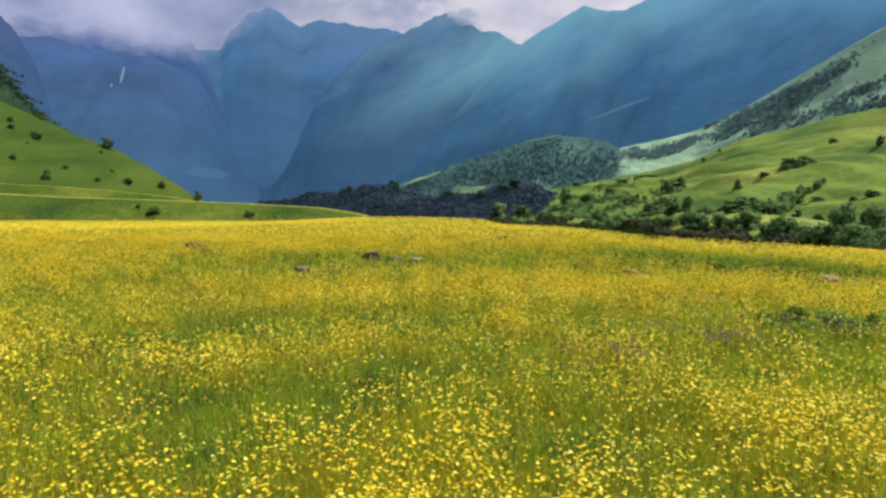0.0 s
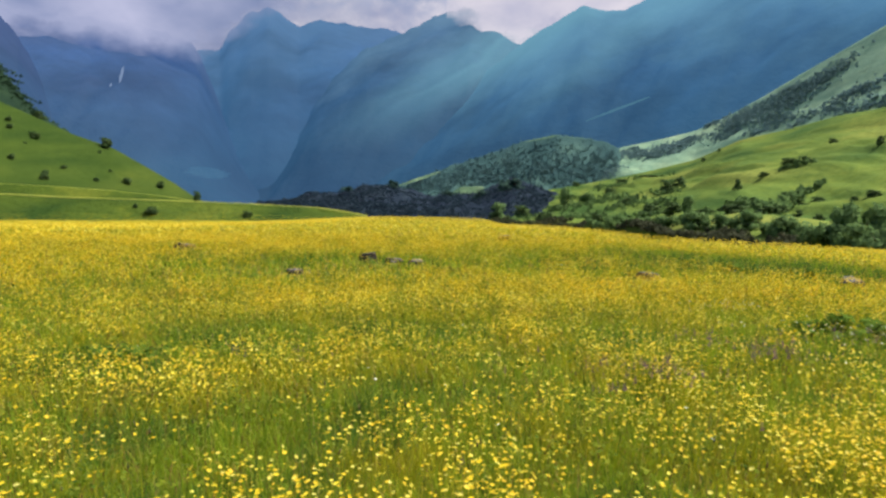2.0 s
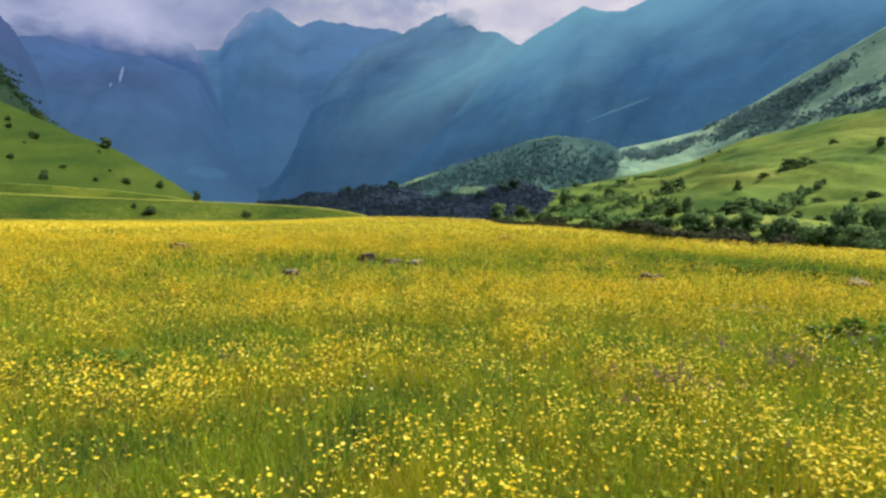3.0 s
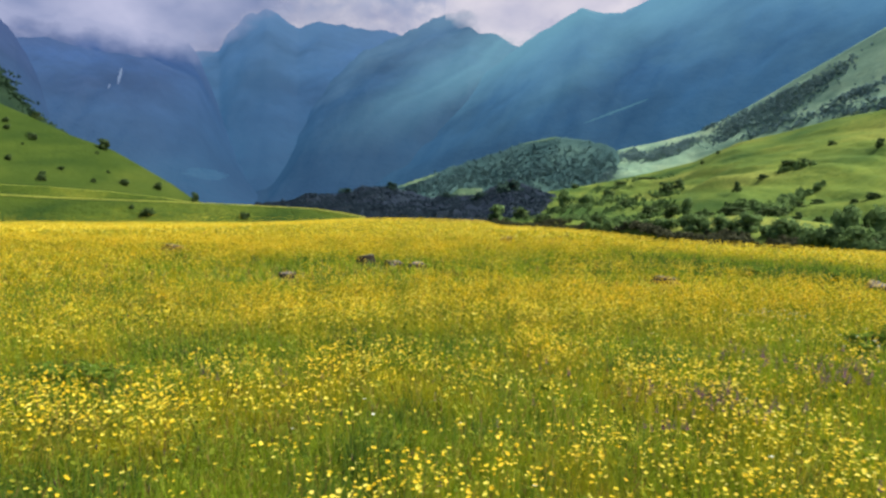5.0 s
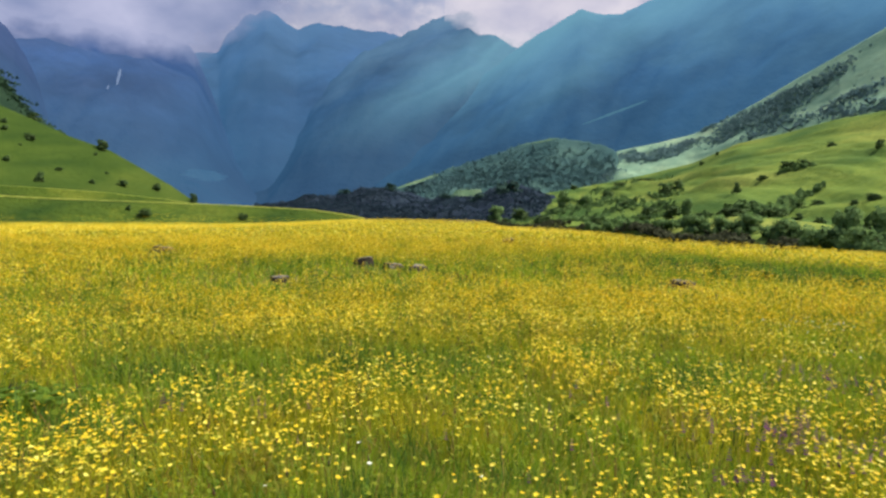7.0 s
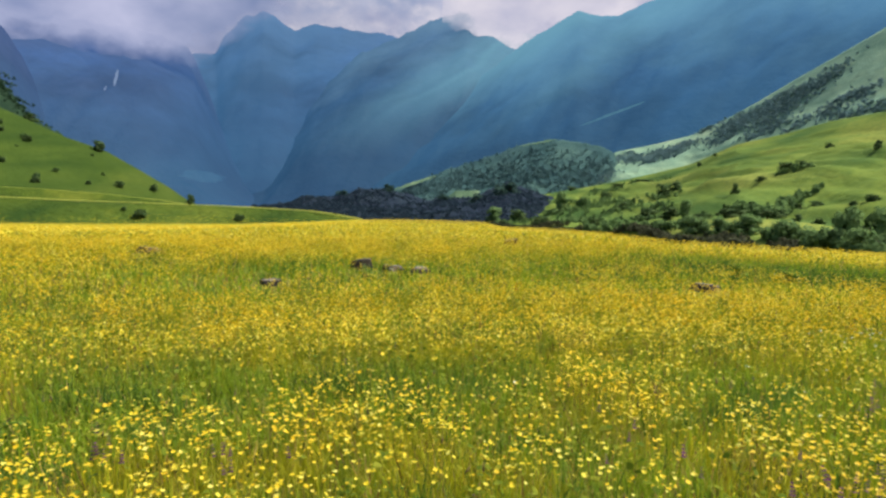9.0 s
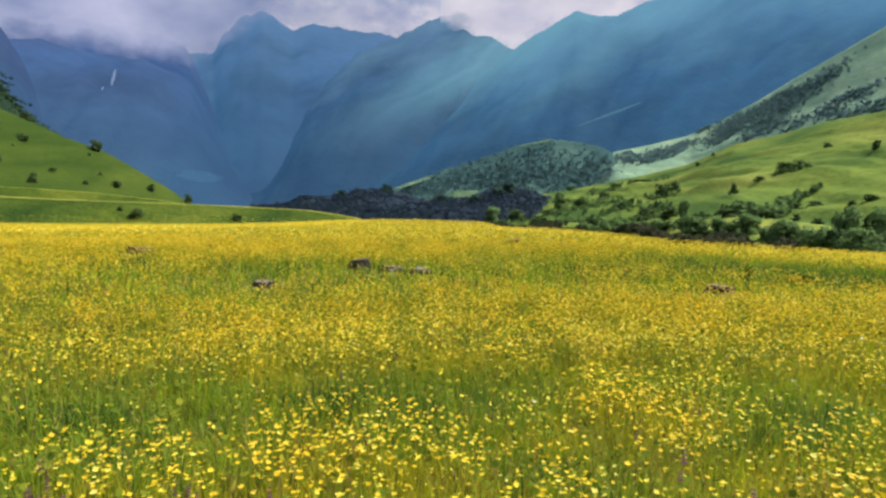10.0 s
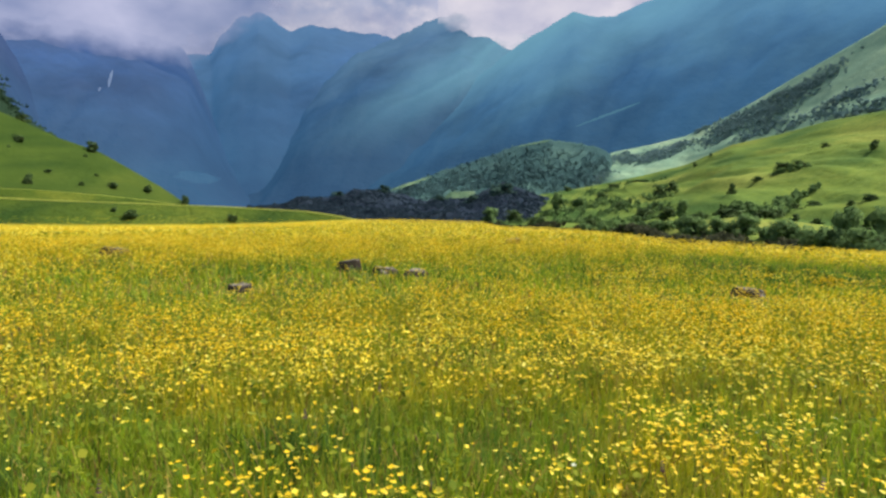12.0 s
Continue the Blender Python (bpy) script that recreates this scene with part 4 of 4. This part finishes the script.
class Growth:
    """Gathers stamped shapes into one mesh."""

    def __init__(self):
        self.v, self.f, self.slot, self.n = [], [], [], 0

    def add(self, tv, tf, slots, pos, size, yaw, lean, way):
        v, fs = stamp(tv, tf, pos, size, yaw, lean, way)
        for f, s in zip(fs, slots):
            f = f.reshape(-1, f.shape[-1]) + self.n
            self.f.append(f)
            self.slot.append(np.full(len(f), s))
        self.v.append(v)
        self.n += len(v)

    def done(self, name, mats, label, category):
        me = mesh_of(name, np.concatenate(self.v), self.f, mats, np.concatenate(self.slot))
        return tagged(new(name, me), label, category, kind="stuff")


def petals(count, cup, stem):
    """A cup of petals round a shared middle; stem: its length in flower radii."""
    v = [(0, 0, 0)]
    f = []
    for k in range(count):
        a, w = 2 * math.pi * k / count, math.pi / count * 0.95
        for da, r, z in ((-w, 0.72, 0.5 * cup), (0, 1.0, cup), (w, 0.72, 0.5 * cup)):
            v.append((r * math.cos(a + da), r * math.sin(a + da), z))
        f.append((0, 1 + 3 * k, 2 + 3 * k, 3 + 3 * k))
    faces, slots = [np.array(f)], [0]
    if stem:
        b = len(v)
        v += [(0.12, 0, -stem), (-0.12, 0, -stem)]
        faces.append(np.array([(0, b, b + 1)]))
        slots.append(1)
    return np.array(v, float), faces, slots


BLADE = (np.array([(-0.5, 0, 0), (0.5, 0, 0), (0.4, 0.06, 0.55), (-0.4, 0.06, 0.55), (0, 0.3, 1.0)]), [np.array([(0, 1, 2, 3)]), np.array([(3, 2, 4)])], [0, 0])
BLADE_FAR = (np.array([(-0.5, 0, 0), (0.5, 0, 0), (0.1, 0.2, 1.0)]), [np.array([(0, 1, 2)])], [0])
BLOOM_NEAR = petals(5, 0.42, 9.0)
BLOOM_NEXT = petals(4, 0.42, 0)
BLOOM_FAR = (np.array([(-1, -0.2, -0.35), (1, -0.2, -0.35), (0.9, 0.3, 0.4), (-0.9, 0.3, 0.4)]), [np.array([(0, 1, 2, 3)])], [0])
BLOOM_MID = (np.array([(-1, 0, 0.2), (0, -0.8, 0), (1, 0, 0.2), (0, 0.8, 0.3), (-0.8, 0, -0.45), (0.8, 0, -0.45), (0.9, 0, 0.35), (-0.9, 0, 0.35)]),
             [np.array([(0, 1, 2, 3), (4, 5, 6, 7)])], [0])


def grow_grass():
    g = Growth()
    for shape, r0, r1, dens, width, tall in ((BLADE, 2.4, 5.5, 4200, 0.0040, 0.19), (BLADE, 5.5, 9, 2600, 0.0050, 0.19), (BLADE_FAR, 9, 12, 1300, 0.0085, 0.19),
                                            (BLADE_FAR, 12, 24, 330, 0.024, 0.18), (BLADE_FAR, 24, 64, 45, 0.07, 0.18), (BLADE_FAR, 64, 96, 16, 0.12, 0.19)):
        x, y = strewn(r0, r1, dens)
        n = len(x)
        rank = hollow_at(x, y)
        tuft = fbm(x * 7.5 + 2, y * 7.5, 2, 41)
        h = tall * (0.42 + 1.0 * tuft + 0.3 * rank) * rng.uniform(0.5, 1.15, n)
        w = width * rng.uniform(0.5, 1.5, n)
        pos = np.stack([x, y, ground_z(x, y) - 0.01], -1)
        size = np.stack([w, h * 0.5, h], -1)
        yaw, lean, way = rng.uniform(0, 6.28, n), np.abs(rng.normal(0.36, 0.36, n)), rng.uniform(0, 6.28, n)
        dice = rng.uniform(0, 1, n)
        lush = rng.uniform(0.08, 0.66, n) > flowers_at(x, y)
        dark = dice < 0.05 + 0.6 * rank
        dry = (dice > 0.93) & ~dark
        for slot, pick in ((0, ~lush & ~dark & ~dry), (1, lush & ~dark & ~dry), (2, dark), (3, dry)):
            g.add(shape[0], shape[1], [slot] * len(shape[1]), pos[pick], size[pick], yaw[pick], lean[pick], way[pick])
    for r0, r1, dens, width in ((0, 12, 260, 0.028), (12, 40, 24, 0.08)):
        x, y = around(r0, r1, dens)
        n = len(x)
        h = 0.19 * rng.uniform(0.55, 1.2, n)
        g.add(*BLADE_FAR, np.stack([x, y, ground_z(x, y) - 0.01], -1), np.stack([np.full(n, width), h * 0.5, h], -1), rng.uniform(0, 6.28, n), np.abs(rng.normal(0.35, 0.4, n)), rng.uniform(0, 6.28, n))
    return g.done("grass", [GRASS, LUSH, RANK, DRY], "lush green meadow grass among the flowers", "grass")


def grow_herbs():
    """Broad leaves of the flowering herbs, in loose clumps under the blooms."""
    g = Growth()
    leaf = (np.array([(0, 0, 0), (0.5, 0.35, 0.12), (0, 1.0, 0.3), (-0.5, 0.35, 0.12), (0.32, 0.75, 0.22), (-0.32, 0.75, 0.22)]),
            [np.array([(0, 1, 4, 2), (0, 2, 5, 3)])], [0])
    for r0, r1, dens, size in ((2.4, 6, 1500, 0.020), (6, 11, 420, 0.032)):
        x, y = strewn(r0, r1, dens)
        keep = rng.uniform(0.25, 0.75, len(x)) < fbm(x * 4.2 + 5, y * 4.2, 2, 77) + 0.3 * hollow_at(x, y) - 0.06
        x, y = x[keep], y[keep]
        n = len(x)
        pos = np.stack([x, y, ground_z(x, y) + rng.uniform(0.03, 0.2, n)], -1)
        g.add(*leaf, pos, size * rng.uniform(0.5, 1.3, n), rng.uniform(0, 6.28, n), rng.normal(0.2, 0.5, n), rng.uniform(0, 6.28, n))
    return g.done("herb_leaves", [HERB], "broad green leaves under the meadow flowers", "plants")


def grow_flowers():
    g = Growth()
    for shape, r0, r1, dens, size, scale in ((BLOOM_NEAR, 2.4, 5.5, 2350, 0.0098, 5.5), (BLOOM_NEXT, 5.5, 9, 2100, 0.0100, 5.2), (BLOOM_MID, 9, 12, 1500, 0.0108, 4.2), (BLOOM_MID, 12, 24, 600, 0.0136, 2.2),
                                             (BLOOM_FAR, 24, 64, 56, 0.028, 0.0), (BLOOM_FAR, 64, 96, 30, 0.04, 0.0)):
        x, y = strewn(r0, r1, dens)
        like = flowers_at(x, y)
        if scale:
            like = like * (0.16 + 1.05 * bunches(x, y, scale))
        keep = rng.uniform(0, 1, len(x)) < like
        x, y = x[keep], y[keep]
        n = len(x)
        s = size * (0.5 + 0.85 * rng.uniform(0, 1, n) ** 1.4)
        z = ground_z(x, y) + rng.normal(0.245, 0.06, n).clip(0.1, 0.36)
        g.add(*shape, np.stack([x, y, z], -1), s, rng.uniform(0, 6.28, n), np.abs(rng.normal(0, 0.4, n)), rng.uniform(0, 6.28, n))
    for r0, r1, dens, size in ((0, 12, 130, 0.02), (12, 40, 8, 0.04)):
        x, y = around(r0, r1, dens)
        keep = rng.uniform(0, 1, len(x)) < flowers_at(x, y)
        x, y = x[keep], y[keep]
        n = len(x)
        g.add(*BLOOM_MID, np.stack([x, y, ground_z(x, y) + rng.normal(0.25, 0.05, n)], -1), np.full(n, size), rng.uniform(0, 6.28, n), np.abs(rng.normal(0, 0.4, n)), rng.uniform(0, 6.28, n))
    return g.done("yellow_flowers", [PETAL, GRASS], "yellow buttercup flowers thickly covering the meadow", "flowers")


def grow_spikes():
    """Purple spikes: a few whorls of petals up one stem."""
    g = Growth()
    tv, tf, n0 = [], [], 0
    for k in range(4):
        v, f, _ = petals(5, 0.3, 0)
        tv.append(v * (1.0 - 0.15 * k) + np.array([0, 0, 1.1 * k]))
        tf.append(f[0] + n0)
        n0 += len(v)
    tv.append(np.array([(0.12, 0, -12), (-0.12, 0, -12), (0, 0, 3)]))
    shape = (np.concatenate(tv), [np.concatenate(tf), np.array([(n0, n0 + 1, n0 + 2)])], [0, 1])
    r = np.random.default_rng(5)
    for x0, y0, w, h, n in PURPLES:
        x, y = r.normal(x0, w * 0.6, n), r.normal(y0, h * 0.6, n)
        g.add(*shape, np.stack([x, y, ground_z(x, y) + r.uniform(0.2, 0.3, n)], -1), 0.0125 * r.uniform(0.7, 1.2, n), r.uniform(0, 6.28, n), np.abs(r.normal(0, 0.15, n)), r.uniform(0, 6.28, n))
    return g.done("purple_flowers", [PURPLE, GRASS], "dull purple flower spikes scattered in the grass", "flowers")


def grow_white():
    g = Growth()
    r = np.random.default_rng(6)
    for x0, y0, w, h, n in ((2.92, 8.4, 0.35, 0.2, 40), (3.5, 7.0, 0.8, 0.3, 60), (0.5, 6.0, 3.0, 2.0, 25), (6, 13, 3, 2, 25)):
        x, y = r.normal(x0, w * 0.6, n), r.normal(y0, h * 0.6, n)
        g.add(*BLOOM_NEAR, np.stack([x, y, ground_z(x, y) + r.uniform(0.24, 0.32, n)], -1), 0.010 * r.uniform(0.7, 1.2, n), r.uniform(0, 6.28, n), np.abs(r.normal(0, 0.3, n)), r.uniform(0, 6.28, n))
    return g.done("white_flowers", [WHITE, GRASS], "tiny white flowers scattered in the grass", "flowers")


grow_grass()
grow_herbs()
grow_flowers()
grow_spikes()
grow_white()


def grow_stalks():
    """Dark seed heads on thin stalks, standing over the grass."""
    k = 5
    ring = [(0.9 * math.cos(6.2832 * i / k), 0.9 * math.sin(6.2832 * i / k)) for i in range(k)]
    v = [(0.25, 0, -40), (-0.25, 0, -40), (0, 0, 0)] + [(x, y, 2.5) for x, y in ring] + [(0, 0, 9), (0, 0, 0)]
    f = [(3 + i, 3 + (i + 1) % k, 3 + k) for i in range(k)] + [(3 + (i + 1) % k, 3 + i, 4 + k) for i in range(k)]
    shape = (np.array(v, float), [np.array(f), np.array([(0, 1, 2)])], [0, 1])
    r = np.random.default_rng(8)
    n = 420
    x, y = r.uniform(-5, 5, n), r.uniform(2.2, 11, n)
    g = Growth()
    g.add(*shape, np.stack([x, y, ground_z(x, y) + r.uniform(0.2, 0.34, n)], -1), 0.004 * r.uniform(0.7, 1.3, n), r.uniform(0, 6.28, n), np.abs(r.normal(0, 0.25, n)), r.uniform(0, 6.28, n))
    return g.done("seed_stalks", [STALK, GRASS], "dark brown seed heads on thin stalks", "plants")


STALK = leaf_material("seed_head", ((0.0, (0.03, 0.03, 0.015)), (1.0, (0.12, 0.07, 0.03))), 0.1)
grow_stalks()


def face_patch(name, label, category, mat, P, aim, w, h, slant, seed, lean=0.0):
    """A patch of old snow or grass held in front of a hill or mountain face, along aim, to fit the camera's view."""
    g = np.random.default_rng(seed)
    nu, nv = 7, 18
    q = P.reshape(-1, 3)
    far = np.linalg.norm(q, axis=1)
    ways = q / far[:, None]
    v, away = [], 1e9
    for j in range(nv):
        t = j / (nv - 1)
        wide = w * (0.25 + 0.75 * math.sin(math.pi * (0.05 + 0.9 * t))) * g.uniform(0.75, 1.15)
        drift = g.normal() * w * 0.08
        for i in range(nu):
            p = Vector(aim) + Vector(((i / (nu - 1) - 0.5) * wide + (t - 0.5) * slant + drift, 0, (t - 0.5) * h))
            p.normalize()
            p = np.array(p)
            away = min(away, far[np.argmax(ways @ p)])
            v.append(p * (1 + lean * (t - 0.5)))
    me = mesh_of(name, np.array(v) * away * 0.985, grid_faces(nv, nu), [mat], shade=True)
    return tagged(new(name, me), label, category, kind="structure")


# The snow's brightness and haze are put into its emission.
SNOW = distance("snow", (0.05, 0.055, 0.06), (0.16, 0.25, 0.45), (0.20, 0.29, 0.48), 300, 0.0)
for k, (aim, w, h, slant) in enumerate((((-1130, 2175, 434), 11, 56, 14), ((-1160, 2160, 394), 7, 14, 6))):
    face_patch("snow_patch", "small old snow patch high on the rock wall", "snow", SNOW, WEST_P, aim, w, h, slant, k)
face_patch("backdrop_ridge_grass", "pale grass streak with painted sunlight along a far mountain spur", "grass", FAR_RIDGE, EAST_P, (403.3, 1445.8, 232.3), 14, 58, 145, 5)
face_patch("valley_field", "pale green pasture strip on the side of the wooded hill", "field", FIELD, WOODED_P, (-35.2, 870.3, 37.2), 11, 20, 56, 8, 0.03)
face_patch("crest_field", "pale grass along the crest of the wooded hill", "field", FIELD, WOODED_P, (137.0, 860.2, 96.3), 10, 10, 49, 9, 0.02)
# Sunlit mist on this meadow is painted as glow.
face_patch("backdrop_valley_meadow", "faint turquoise meadow with painted glow far up the valley", "meadow", FAR_MEADOW, WEST_P, (-535.2, 1402.4, 64.4), 96, 26, -30, 7)


def grow_lips():
    """Pale tufts along the lips of the terraces, and yellow flowers up the foot of the bank."""
    g = Growth()
    r = np.random.default_rng(9)
    for crest, n, size in ((TERRACE, 26000, 0.05), (UPPER_BANK, 12000, 0.06)):
        p = np.array(crest)
        t = r.uniform(0, len(p) - 1.001, n)
        i = t.astype(int)
        at = p[i] * (1 - (t - i))[:, None] + p[i + 1] * (t - i)[:, None]
        at = at * (1 + r.uniform(-0.012, 0.03, n))[:, None] * np.array([1, 1, 0]) + at * np.array([0, 0, 1])
        at[:, 2] += r.uniform(-0.10, 0.12, n) * size / 0.05
        g.add(*BLOOM_FAR, at, size * r.uniform(0.5, 1.2, n), r.uniform(0, 6.28, n), np.abs(r.normal(0, 0.4, n)), r.uniform(0, 6.28, n))
    # yellow flowers thinning out up the foot of the bank
    n = 9000
    i, j = r.integers(0, TERRACE_P.shape[0], n), (TERRACE_P.shape[1] * 0.5 * r.uniform(0, 1, n) ** 4.0).astype(int)
    at = TERRACE_P[i, j] + r.normal(size=(n, 3)) * np.array([0.3, 0.3, 0.0]) + np.array([0, 0, 0.12])
    g.add(BLOOM_FAR[0], BLOOM_FAR[1], [1], at, 0.042 * r.uniform(0.6, 1.3, n), r.uniform(0, 6.28, n), np.abs(r.normal(0, 0.4, n)), r.uniform(0, 6.28, n))
    return g.done("terrace_flowers", [LIP, PETAL], "pale tufts along the terrace edges with yellow flowers below", "flowers")


LIP = leaf_material("lip_grass", ((0.0, (0.32, 0.36, 0.06)), (0.6, (0.42, 0.43, 0.08)), (1.0, (0.52, 0.5, 0.12))), 0.3)
grow_lips()
